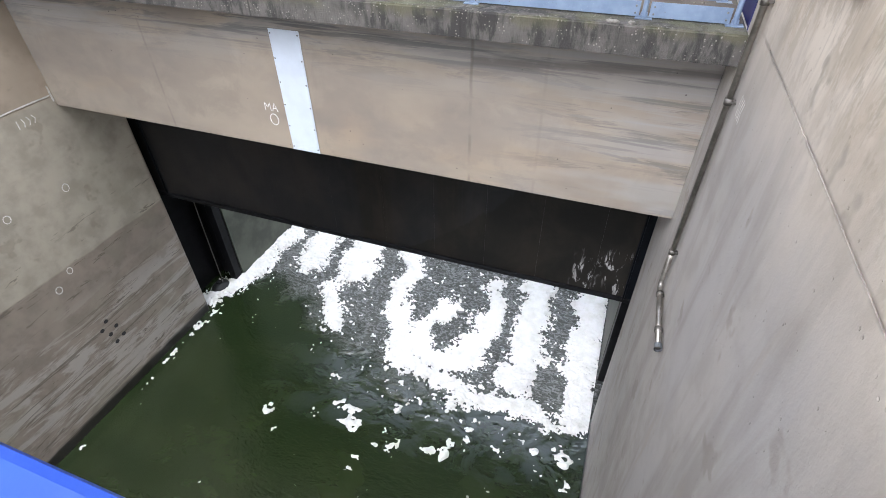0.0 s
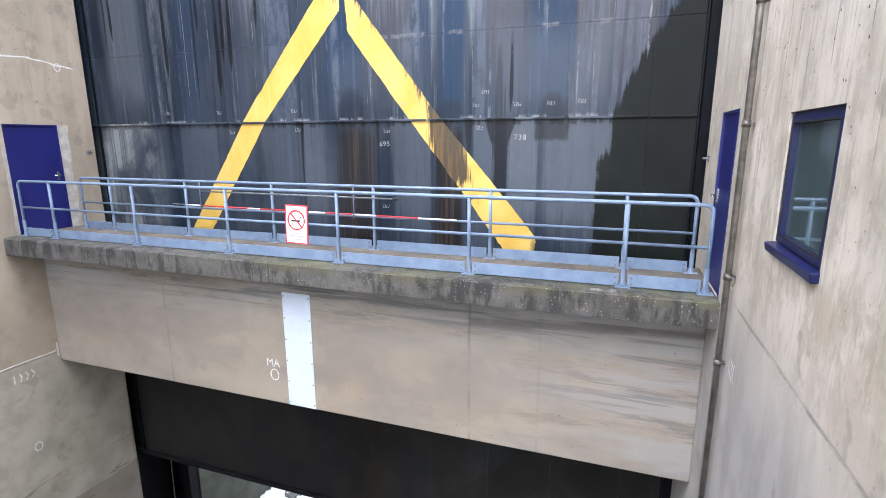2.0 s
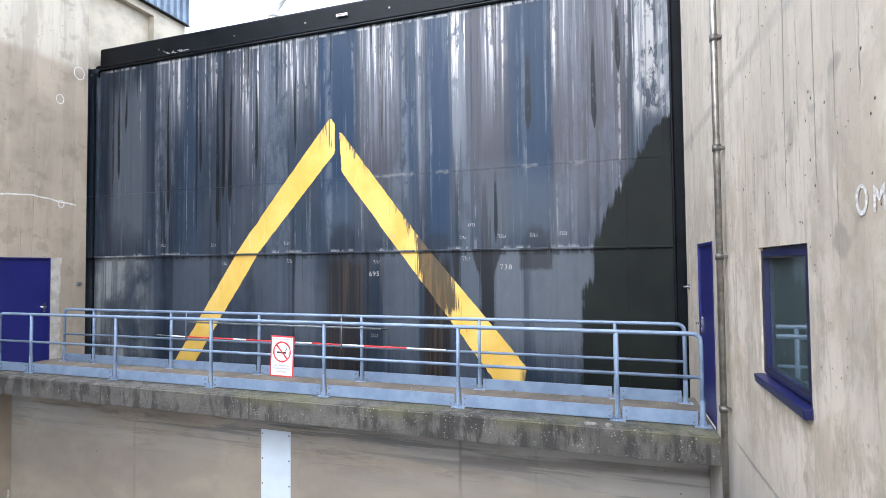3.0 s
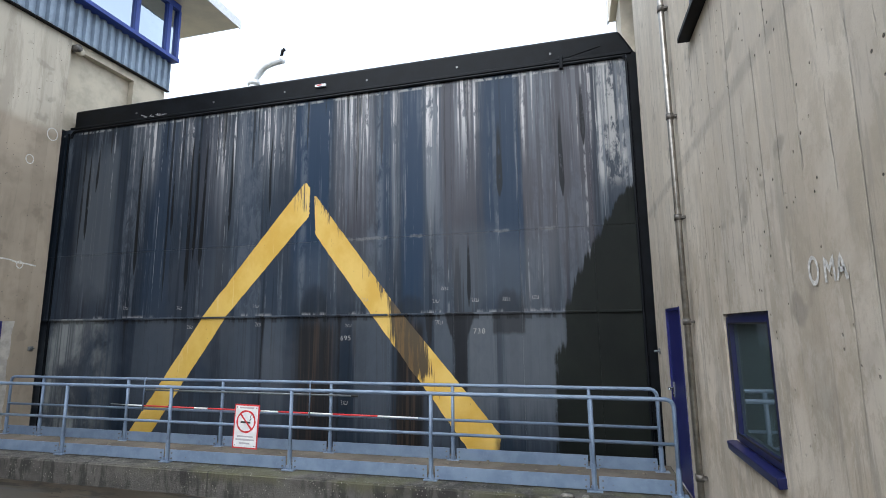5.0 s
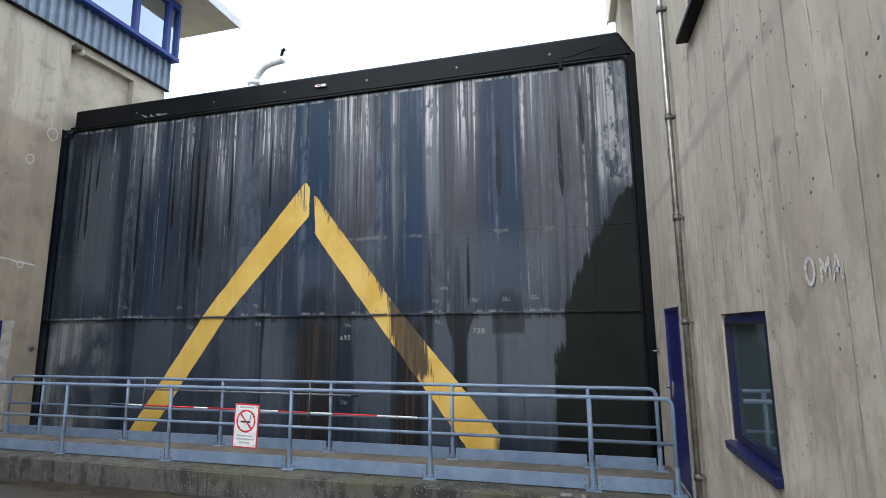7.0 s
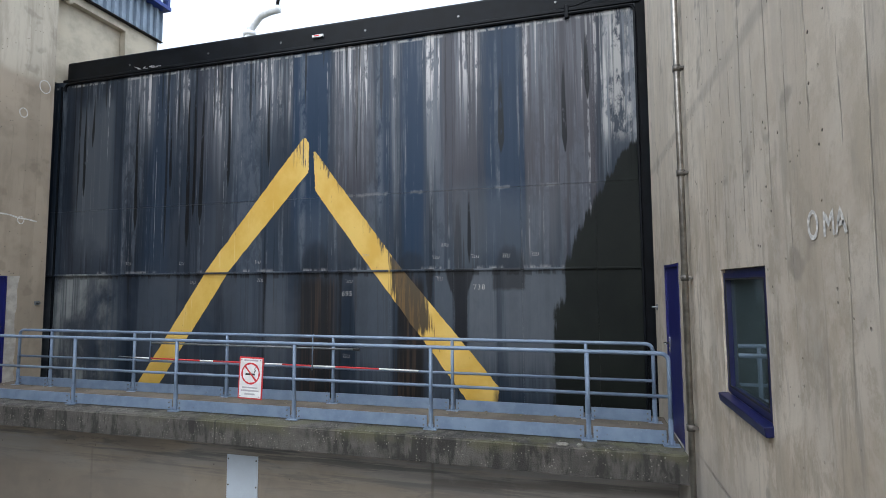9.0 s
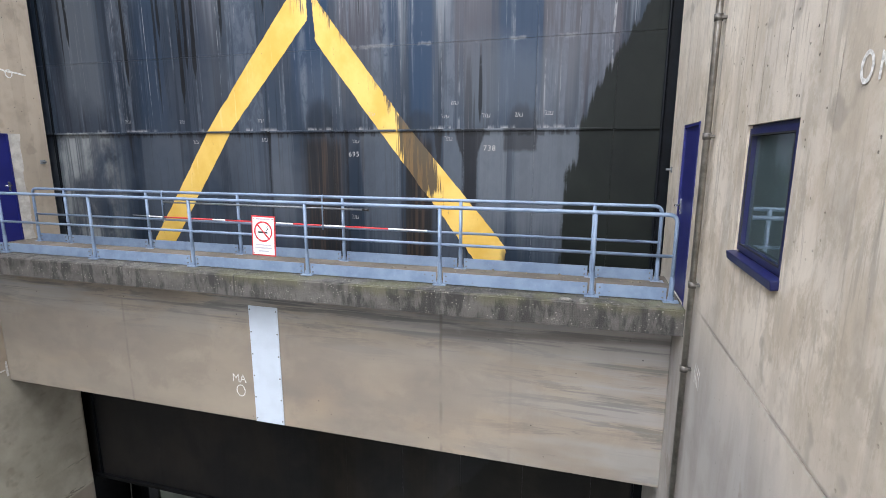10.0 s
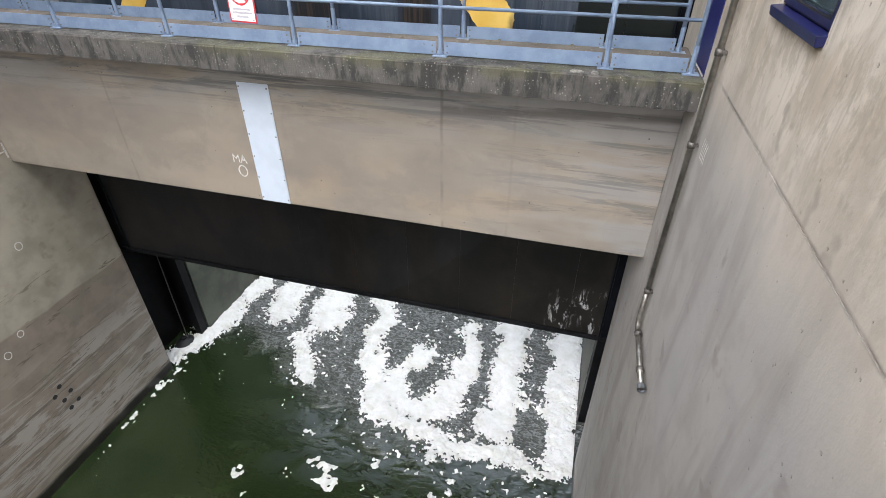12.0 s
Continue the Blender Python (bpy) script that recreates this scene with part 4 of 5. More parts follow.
for k in range(26):
    a = Vector((-9.35 + random.uniform(-0.3, 0.3), GY + random.uniform(0.0, 0.06), 6.13 + random.uniform(-0.03, 0.05)))
    tube([a, a + Vector((random.uniform(-0.14, 0.14), random.uniform(-0.02, 0.02), random.uniform(-0.04, 0.05)))], 0.007, 5, nest)
tagged(part("twigs", nest, FAINT, gate, "tangle of twigs caught on the top edge"), kind="stuff")
# chalk notes on the steel
for x, z in ((-9.6, 2.2), (-8.35, 2.18), (-8.1, 1.82), (-6.7, 2.18), (-6.65, 1.85), (-4.9, 1.82), (-4.6, 2.25), (-3.35, 2.2), (-3.2, 2.4), (-3.3, 1.85), (-2.7, 2.2), (-2.2, 2.2), (-1.75, 2.22), (-4.95, 0.55)):
    f, h = GY + (0.018 if z < 2 else 0), random.uniform(0.05, 0.075)
    pen = [(0, 1), (0.03, 0.95), (0.012, 0.05), (0.05, 0.1), (0.055, 0.9), (0.085, 0.8), (0.08, random.uniform(0.3, 0.5)), (0.07, 0), (0.11, 0.1), (0.12, 0.85)]
    bm = ribbon([(x + u + random.uniform(-0.006, 0.006), f, z + h * v) for u, v in pen], 0.007, (0, -1, 0), 0.006)
    part("chalk_note", bm, FAINT, gate)

for text, x, z in (("738", -2.68, 1.70), ("695", -4.98, 1.60)):
    curve = bpy.data.curves.new("chalk_number", "FONT")
    curve.body, curve.size, curve.space_character = text, 0.115, 1.2
    pen = new("chalk_number_pen", curve)
    bpy.context.view_layer.update()
    number = new("chalk_number", bpy.data.meshes.new_from_object(pen.evaluated_get(bpy.context.evaluated_depsgraph_get())))
    bpy.data.objects.remove(pen)
    number.data.materials.clear()
    number.data.materials.append(FAINT)
    number.matrix_world = pose(x, GY + 0.012, z, 90)
    number.parent = gate
    tagged(number, "chalked number " + text)

# ---- the railings ----


def railing(y, posts, ends, label):
    r = thing("railing", (0, y, 0), label, "railing", "walkway railings")
    r.location = (0, 0, 0)
    e0, e1 = ends
    loop = [(e0, y, 0.0)] + bend((e0, y, 0.2), (e0, y, 1.0), (e0 + 0.5, y, 1.0), 0.1)[1:] + bend((e1 - 0.5, y, 1.0), (e1, y, 1.0), (e1, y, 0.0), 0.1)
    part("top_rail", tube(loop, 0.024, 12), RAIL, r, smooth=True)
    part("middle_rail", tube([(e0, y, 0.53), (e1, y, 0.53)], 0.019, 10), RAIL, r, smooth=True)
    marks = [e0, *posts, e1]
    for a, b in zip(marks, marks[1:]):
        board = part("toe_board", box(a + 0.05, b - 0.05, y - 0.012, y - 0.004, 0.015, 0.165, 0.002), RAIL, r)
        for x in (a + 0.09, b - 0.09):
            for z in (0.05, 0.12):
                part("bolt", tube([(x, y - 0.012, z), (x, y - 0.026, z)], 0.011, 6), SCREW, board)
    for x in marks:
        if x in posts:
            p = part("post", tube([(x, y, 0.0), (x, y, 0.99)], 0.024, 12), RAIL, r, smooth=True)
        else:
            p = part("post_foot", tube([(x, y, 0.0), (x, y, 0.03)], 0.03, 12), RAIL, r, smooth=True)
        part("sleeve", tube([(x, y, 0.0), (x, y, 0.29)], 0.028, 12), RAIL, p)
        part("base_plate", box(x - 0.085, x + 0.085, y - 0.06, y + 0.06, 0.0, 0.014, 0.003), RAIL, p)
        for s in (-1, 1):
            part("bracket", box(x + s * 0.03 - 0.006, x + s * 0.03 + 0.006, y - 0.02, y + 0.005, 0.0, 0.06, 0.002), RAIL, p)
    return r


railing(0.0, [-10.5, -8.57, -6.68, -4.77, -2.86, -0.98], (-11.3, -0.11), "blue-grey painted tubular steel railing on the walkway's outer edge")
railing(0.92, [-10.25, -8.4, -6.55, -4.67, -2.81, -0.98], (-11.02, -0.15), "blue-grey painted tubular steel railing beside the gate")

# no-smoking sign hung on the outer railing
sg = thing("prohibition_sign", (-5.42, -0.045, 0.24), "white no-smoking sign with a red border on the railing", "sign")
sg.rotation_euler = (radians(-1.5), radians(1.2), 0)
part("panel", box(-0.19, 0.19, -0.004, 0.004, 0.0, 0.565, 0.003), RED, sg, "red-edged sign panel")
part("face", box(-0.17, 0.17, -0.0075, -0.0045, 0.02, 0.545), WHITE, sg)
ring = [(0.135 * math.cos(a), -0.008, 0.345 + 0.135 * math.sin(a)) for a in (2 * math.pi * k / 40 for k in range(40))]
part("red_ring", ribbon(ring, 0.024, (0, -1, 0), 0.002, True), RED, sg)
part("red_bar", ribbon([(-0.09, -0.008, 0.44), (0.0, -0.008, 0.345), (0.09, -0.008, 0.25)], 0.024, (0, -1, 0), 0.004), RED, sg)
part("cigarette", ribbon([(-0.08, -0.008, 0.335), (0.07, -0.008, 0.335)], 0.03, (0, -1, 0), 0.003), BLACKPRINT, sg)
part("smoke", ribbon([(0.055, -0.008, 0.36), (0.075, -0.008, 0.385), (0.06, -0.008, 0.41), (0.075, -0.008, 0.43)], 0.012, (0, -1, 0), 0.003), BLACKPRINT, sg)
for z, w in ((0.52, 0.22), (0.155, 0.24), (0.115, 0.28), (0.07, 0.16)):
    part("print_line", ribbon([(-w / 2, -0.008, z), (0, -0.008, z), (w / 2, -0.008, z)], 0.022, (0, -1, 0), 0.002), GREYTEXT, sg)
for x in (-0.15, 0.15):
    for z in (0.04, 0.525):
        part("screw", tube([(x, -0.004, z), (x, -0.012, z)], 0.008, 6), SCREW, sg)

# boat poles hooked to the inner railing
pole = thing("red_white_pole", (-8.3, 0.86, 0.6), "thin red and white banded pole lying along the railing", "pole")
pole.location = (0, 0, 0)
A, B = Vector((-8.32, 0.865, 0.585)), Vector((-3.3, 0.865, 0.55))
marks = [0, 0.06, 0.26, 0.31, 0.5, 0.56, 0.66, 0.74, 0.88, 1.0]
for k in range(9):
    part("band", tube([A.lerp(B, marks[k]), A.lerp(B, marks[k + 1])], 0.012, 10), RED if k % 2 else WHITE, pole, "red band" if k % 2 else "white band", True)
part("hook_tip", tube([A, A + Vector((-0.35, 0, 0.01))], 0.009, 8), POLE, pole, smooth=True)
pole2 = thing("grey_pole", (-8.0, 0.87, 0.82), "thin grey pole hung above the banded pole on the railing", "pole")
pole2.location = (0, 0, 0)
part("shaft", tube([(-8.0, 0.875, 0.835), (-4.28, 0.875, 0.825)], 0.014, 10), POLE, pole2, smooth=True)
part("end_cap", tube([(-4.32, 0.875, 0.825), (-4.22, 0.875, 0.825)], 0.019, 10), RUBBER, pole2, smooth=True)
for x in (-8.0, -4.98):
    h = thing("pole_hook", (x, 0.88, 1.0), "slim steel hanger holding the poles on the railing", "hook", "pole hooks")
    part("strap", tube([(0, 0, 0.03), (0, -0.028, 0.0), (0, -0.035, -0.5)], 0.011, 8), RAIL, h, smooth=True)
    part("crook", tube([(0, -0.035, -0.19), (0, -0.03, -0.2), (0, 0.0, -0.2)], 0.008, 8), RAIL, h, smooth=True)

# white gauge board screwed to the beam
gb = thing("gauge_board", (-5.76, 0.3, -2.58), "plain white board screwed to the concrete beam", "board")
part("sheet", box(-0.255, 0.255, -0.012, -0.001, 0.0, 1.94, 0.002), PLATE, gb)
for k in range(6):
    for x in (-0.23, 0.23):
        part("screw", tube([(x, -0.011, 0.06 + k * 0.364), (x, -0.018, 0.06 + k * 0.364)], 0.012, 8), SCREW, gb)

# ---- doors ----


def steel_door(name, x, y0, y1, s, label):
    """A flush steel door in a side wall; s points into the lock."""
    d = thing(name, (x, (y0 + y1) / 2, 0), label, "door", "", "structure")
    d.location = (0, 0, 0)
    part("door_leaf", box(x - s * 0.07, x - s * 0.012, y0 + 0.02, y1 - 0.02, 0.014, 1.985, 0.004), DOOR, d)
    for a, b in ((y0, y0 + 0.03), (y1 - 0.03, y1)):
        part("door_frame", box(x - s * 0.14, x + s * 0.006, a + 0.001, b - 0.001, 0.014, 1.999, 0.002), DOOR, d)
    part("door_frame", box(x - s * 0.14, x + s * 0.006, y0 + 0.031, y1 - 0.031, 1.968, 1.999, 0.002), DOOR, d)
    yh, k = (y1 - 0.1, -1)
    hd = part("door_handle", tube([(x - s * 0.014, yh, 1.05), (x + s * 0.055, yh, 1.05), (x + s * 0.06, yh + k * 0.12, 1.05)], 0.011, 8), CHROME, d, "steel lever handle", True)
    part("handle_plate", box(x - s * 0.0115, x - s * 0.004, yh - 0.02, yh + 0.02, 0.95, 1.12, 0.003), CHROME, hd)
    for z in (0.25, 1.75):
        part("hinge", tube([(x - s * 0.004, y0 + 0.035, z), (x - s * 0.004, y0 + 0.035, z + 0.1)], 0.01, 8), DOOR, d)
    return d


steel_door("door_1", W, 0.0, 0.94, 1, "closed ultramarine blue steel door at the walkway's end")
steel_door("door_2", 0.0, -0.16, 0.72, -1, "closed ultramarine blue steel door beside the drainpipe")
setting("door_back_1", box(W - 0.3, W - 0.16, -0.1, 1.04, -0.05, 2.1), STEEL, "dark space behind the closed door", "wall")
setting("door_back_2", box(0.16, 0.3, -0.26, 0.82, -0.05, 2.1), STEEL, "dark space behind the closed door", "wall")


def mortar(x, s, y0, y1, z0, z1, wave):
    """An uneven smear of pale mortar beside a door."""
    bm = bmesh.new()
    last = None
    for k in range(31):
        z = z0 + (z1 - z0) * k / 30
        w = wave * (noise.noise((y0 * 7, z * 2.5, 4)) + 0.4 * noise.noise((y0, z * 9, 2)))
        inner, outer = (y0, y1 + w) if y1 > y0 else (y0, y1 - w)
        row = (bm.verts.new((x + s * 0.004, inner, z)), bm.verts.new((x + s * 0.004, outer, z)))
        if last:
            bm.faces.new((last[0], last[1], row[1], row[0]))
        last = row
    return bm


for k, (x, s, y0, y1, z0, z1, wv) in enumerate(((W, 1, 0.945, 1.13, 0.0, 2.0, 0.05), (W, 1, -0.005, -0.06, 0.0, 1.6, 0.05), (W, 1, -0.02, 0.96, 2.004, 2.03, 0.0), (0.0, -1, -0.165, -0.19, 0.0, 2.02, 0.02), (0.0, -1, 0.725, 0.79, 0.0, 2.02, 0.02))):
    if z1 - z0 > 1:
        setting("door_mortar_%d" % (k + 1), mortar(x, s, y0, y1, z0, z1, wv), PATCH, "pale mortar smeared along the door frame", "mortar")

# ---- windows in the east wall ----


def window(name, y0, y1, z0, z1, label, sill):
    w = thing(name, (0, (y0 + y1) / 2, z0), label, "window", "", "structure")
    w.location = (0, 0, 0)
    x0, x1, f = 0.03, 0.1, 0.055
    fr = part("window_frame", pierced("x", x0, x1 - x0, y0 + 0.002, y1 - 0.002, z0 + 0.002, z1 - 0.002, [(y0 + f, y1 - f, z0 + f, z1 - f)]), FRAME, w)
    part("sash", pierced("x", x0 - 0.02, 0.05, y0 + f - 0.03, y1 - f + 0.03, z0 + f - 0.03, z1 - f + 0.03, [(y0 + f + 0.012, y1 - f - 0.012, z0 + f + 0.012, z1 - f - 0.012)]), FRAME, fr)
    g = part("pane", box(x0 + 0.012, x0 + 0.018, y0 + f + 0.005, y1 - f - 0.005, z0 + f + 0.005, z1 - f - 0.005), GLASS, w, "reflecting window pane")
    g.visible_shadow = False
    part("gasket", pierced("x", x0 - 0.021, 0.006, y0 + f + 0.010, y1 - f - 0.010, z0 + f + 0.010, z1 - f - 0.010, [(y0 + f + 0.022, y1 - f - 0.022, z0 + f + 0.022, z1 - f - 0.022)]), RUBBER, w)
    if sill:
        bm = box(-0.05, 0.02, y0 - 0.01, y1 + 0.02, z0 - 0.05, z0 + 0.012, 0.006)
        bmesh.ops.rotate(bm, cent=(0.02, 0, z0), matrix=Matrix.Rotation(radians(-9), 3, "Y"), verts=bm.verts)
        part("window_sill", bm, FRAME, w, "sloping blue metal sill")
    # added panel whose colour supplies the pane's dull grey-green reflection
    part("pane_backing", box(0.054, 0.07, y0 + f + 0.002, y1 - f - 0.002, z0 + f + 0.002, z1 - f - 0.002), PANE_TONE, w, "added panel behind the glass, coloured like its grey-green reflection")
    return w


window("window_1", -2.77, -1.82, 0.95, 1.88, "blue-framed square window with a sloping blue sill", True)
window("window_2", -2.75, -1.62, 4.32, 5.4, "blue-framed upper window in the concrete wall", False)
setting("window_2_sill", box(-0.1, 0.12, -2.78, -1.58, 4.27, 4.315, 0.005), STEEL, "dark sill under the upper window", "sill")

# ---- drainpipe on the east wall ----
dp = thing("drainpipe", (-0.065, -0.82, 9.5), "thin brown-grey metal drainpipe with couplings on the concrete wall", "pipe")
dp.location = (0, 0, 0)
px, py = -0.065, -0.82
part("upper_pipe", tube([(px, py, 9.5), (px, py, -2.3)], 0.030, 14), PIPE, dp, smooth=True)
part("lower_pipe", tube(bend((px, py, -2.28), (px, py, -2.84), (px, -1.9, -2.80), 0.13), 0.033, 14), PIPE, dp, smooth=True)
part("spout", tube([(px, -1.86, -2.8), (px, -1.93, -2.8)], 0.044, 14, caps=False), POLE, dp, "pale open spout", True)
for z in (7.2, 5.1, 3.9, 2.85, 1.83, 0.42, -0.45, -2.3):
    c = part("coupling", tube([(px, py, z - 0.03), (px, py, z + 0.03)], 0.038, 14), CLAMP, dp, smooth=True)
    part("clamp_ear", box(px - 0.012, 0.0, py - 0.03, py + 0.03, z - 0.012, z + 0.012, 0.003), CLAMP, c)
for y in (-1.0, -1.6):
    part("elbow_collar", tube([(px, y, -2.815), (px, y - 0.05, -2.81)], 0.046, 14), CLAMP, dp, smooth=True)

# ---- chalk and paint marks on the walls ----


def ring_mark(x, y, z, r, normal, flat):
    pts = []
    for k in range(20):
        a = 2 * math.pi * k / 20
        u, v = r * 0.8 * math.cos(a), r * math.sin(a)
        pts.append((x + u, y, z + v) if flat == "y" else (x, y + u, z + v))
    m = mesh_of("chalk_ring", ribbon(pts, 0.02, normal, 0.004, True), CHALK)
    return tagged(new("chalk_ring", m), "hand-drawn white chalk ring on the concrete", "chalk mark", "chalk rings")


ring_mark(-6.27, 0.3, -2.09, 0.095, (0, -1, 0), "y")
for y, z, r in ((1.07, 5.19, 0.09), (1.45, 5.85, 0.13), (1.12, 3.08, 0.07), (-0.36, -4.12, 0.085), (-1.16, -5.76, 0.075), (-1.55, -6.0, 0.085), (-1.6, -4.09, 0.08)):
    ring_mark(W, y, z, r, (1, 0, 0), "x")
GLYPH = {"M": ((0, 0), (0.05, 1), (0.5, 0.45), (0.95, 1), (1, 0)), "A": ((0, 0), (0.5, 1), (1, 0)), "bar": ((0.2, 0.4), (0.8, 0.4))}


def letters(place, size, width, normal, flip):
    bm = bmesh.new()
    for k, c in enumerate("MA"):
        for shape in ([c, "bar"] if c == "A" else [c]):
            pts = [place((k * 1.25 + u) * size * 0.75 * flip, v * size) for u, v in GLYPH[shape]]
            fine = [Vector(p).lerp(Vector(q), f) for p, q in zip(pts, pts[1:]) for f in (0, 0.34, 0.67)] + [Vector(pts[-1])]
            ribbon(fine, width, normal, 0.004, bm=bm)
    m = mesh_of("chalk_letters", bm, CHALK)
    return tagged(new("chalk_letters", m), "white chalk letters MA on the concrete", "chalk mark", "chalk letters")


letters(lambda u, v: (-6.4 + u, 0.3, -1.95 + v), 0.14, 0.018, (0, -1, 0), 1)
letters(lambda u, v: (0.0, -3.53 + u, 1.98 + v), 0.11, 0.02, (-1, 0, 0), -1)
tagged(new("chalk_ring", mesh_of("chalk_ring", ribbon([(0.0, -3.42 + 0.045 * math.cos(a), 2.045 + 0.06 * math.sin(a)) for a in (k * math.pi / 10 for k in range(20))], 0.022, (-1, 0, 0), 0.004, True), CHALK)), "hand-drawn white chalk ring on the concrete", "chalk mark", "chalk rings")
pts = [(W, -2.5 + 0.08 * k, 3.08 + 0.05 * math.sin(k * 0.21) + 0.03 * noise.noise((k * 0.3, 0, 1)) + 0.05 * (k > 18)) for k in range(50)]
tagged(new("chalk_line", mesh_of("chalk_line", ribbon(pts, 0.03, (1, 0, 0), 0.004), CHALK)), "wavy white chalk line along the brown wall", "chalk mark", "chalk lines")
pts = [(W, -4.0 + 0.08 * k, -2.37 + 0.02 * noise.noise((k * 0.4, 5, 1))) for k in range(54)]
tagged(new("chalk_line", mesh_of("chalk_line", ribbon(pts, 0.028, (1, 0, 0), 0.004), CHALK)), "thin white chalk line along the wall joint", "chalk mark", "chalk lines")
pts = [(W, 0.27, -2.5 + 0.06 * k) for k in range(6)]
tagged(new("chalk_line", mesh_of("chalk_line", ribbon(pts, 0.035, (1, 0, 0), 0.004), CHALK)), "short white chalk stroke under the beam", "chalk mark", "chalk lines")
bm = bmesh.new()
for k in range(4):
    ribbon([(W, -0.55 + 0.1 * k, -2.72), (W, -0.52 + 0.1 * k + random.uniform(-0.03, 0.03), -2.64), (W, -0.55 + 0.1 * k, -2.56)], 0.02, (1, 0, 0), 0.004, bm=bm)
tagged(new("chalk_note", mesh_of("chalk_note", bm, CHALK)), "small faded chalk note on the stained wall", "chalk mark", "chalk notes")
bm = bmesh.new()
for k in range(4):
    ribbon([(0, -1.02 - 0.06 * k, -0.5), (0, -1.0 - 0.06 * k, -0.4), (0, -1.03 - 0.06 * k, -0.3)], 0.02, (-1, 0, 0), 0.004, bm=bm)
tagged(new("chalk_note", mesh_of("chalk_note", bm, CHALK)), "small faded chalk note beside the drainpipe", "chalk mark", "chalk notes")
# six drilled holes
for y, z in ((-1.28, -7.6), (-1.1, -7.45), (-1.16, -7.85), (-0.95, -7.75), (-1.12, -8.15), (-0.9, -8.1)):
    m = mesh_of("drill_hole", tube([(W + 0.004, y, z), (W + 0.001, y, z)], 0.055, 12), RUBBER)
    tagged(new("drill_hole", m), "dark round drilled hole in the concrete wall", "hole", "drilled holes")
# small wall brackets by the slots
for x, s, y, z in ((W, 1, 1.5, 1.47), (0.0, -1, 1.45, 1.45)):
    b = thing("wall_bracket", (x, y, z), "small pale metal bracket on the wall beside the gate", "bracket", "wall brackets")
    part("plate", box(min(0, s * 0.01), max(0, s * 0.01), -0.05, 0.05, -0.04, 0.04, 0.002), POLE, b)
    part("pin", tube([(s * 0.01, 0, 0), (s * 0.07, 0.02, 0)], 0.014, 8), POLE, b)

# rope and fender in the west slot
rope = thing("slot_rope", (W - 0.2, 2.55, H), "thin pale rope hanging down inside the gate slot", "rope")
part("strand", tube([(0, 0, 0.25), (0.01, 0.02, 2.0), (0, 0.08, 4.2), (0, 0.1, 8.0)], 0.012, 6), CLAMP, rope)
fl = thing("slot_float", (W - 0.32, 2.5, H - 0.1), "black rubber float on the foam inside the slot", "float")
bm = bmesh.new()
bmesh.ops.create_uvsphere(bm, u_segments=20, v_segments=12, radius=0.3)
for v in bm.verts:
    v.co = (v.co.x * 0.9, v.co.y * 1.1, 0.08 + v.co.z * 0.75)
body = part("float_body", bm, RUBBER, fl, smooth=True)
part("float_eye", tube([(0.08 * math.cos(a), 0.08 * math.sin(a), 0.33) for a in (k * math.pi / 8 for k in range(17))], 0.02, 8), STEEL, body)

# ---- cabin on the west wall ----
cab = thing("control_cabin", (0, 0, 0), "overhanging control cabin with corrugated blue-grey cladding and blue windows", "cabin")
bm = bmesh.new()
prev = None
k = 0
y = -8.0
while y < 4.26:
    x = W + 0.05 + (0.065 if k % 4 in (1, 2) else 0.0)
    row = (bm.verts.new((x, y, 8.13)), bm.verts.new((x, y, 8.96)))
    if prev:
        bm.faces.new((prev[0], row[0], row[1], prev[1]))
    prev = row
    y += 0.07 if k % 2 else 0.03
    k += 1
part("cladding", bm, CLAD, cab, "corrugated blue-grey metal cladding")
part("cabin_core", box(W - 3, W + 0.045, -8, 4.22, 8.125, 10.62), UPPER, cab)
part("cladding_edge", box(W - 0.0, W + 0.1, -8, 4.27, 8.1, 8.128, 0.003), STEEL, cab)
part("sill_band", box(W + 0.05, W + 0.31, -8, 4.3, 8.93, 9.03, 0.006), CABBLUE, cab)
part("head_band", box(W + 0.05, W + 0.28, -8, 4.27, 10.42, 10.6, 0.006), CABBLUE, cab)
ys = [-5.0, -3.2, -1.6, 0.1, 1.55, 2.95, 3.92]
for a, b in zip(ys, ys[1:] + [4.26]):
    w = part("cabin_window", box(W + 0.12, W + 0.28, a - 0.06, a + 0.06, 9.032, 10.418, 0.005), CABBLUE, cab)
    g = part("pane", box(W + 0.2, W + 0.206, a + 0.062, b - 0.062, 9.034, 10.416), SOLAR, w)
part("corner_post", box(W + 0.05, W + 0.29, 4.2, 4.28, 9.032, 10.418, 0.005), CABBLUE, cab)
roof = part("roof", box(W - 3.2, W + 1.12, -9, 5.6, 10.62, 10.8, 0.01), SOFFIT, cab, "cream overhanging flat roof")
part("fascia", box(W + 1.121, W + 1.15, -9, 5.62, 10.6, 10.86, 0.004), WHITE, roof)
stub = thing("pipe_stub", (W, 1.72, 7.93), "short dark pipe stub above the slot opening", "pipe")
part("stub_tube", tube([(-0.05, 0, 0), (0.12, 0, 0)], 0.08, 14), CLAMP, stub, smooth=True)
part("stub_collar", tube([(0.0, 0.1, -0.03), (0.06, 0.1, -0.03)], 0.09, 14), UPPER, stub, smooth=True)

# roof edge on the east pier
ec = thing("east_cabin", (0, 0, 0), "cream cabin corner overhanging the bare concrete pier", "cabin")
part("cabin_wall", box(-0.13, 3, SLOT0 + 0.02, 4.2, 8.11, 10.5, 0.01), SOFFIT, ec)
part("corner_strip", box(-0.16, -0.131, 4.1, 4.23, 8.09, 10.5, 0.004), WHITE, ec)

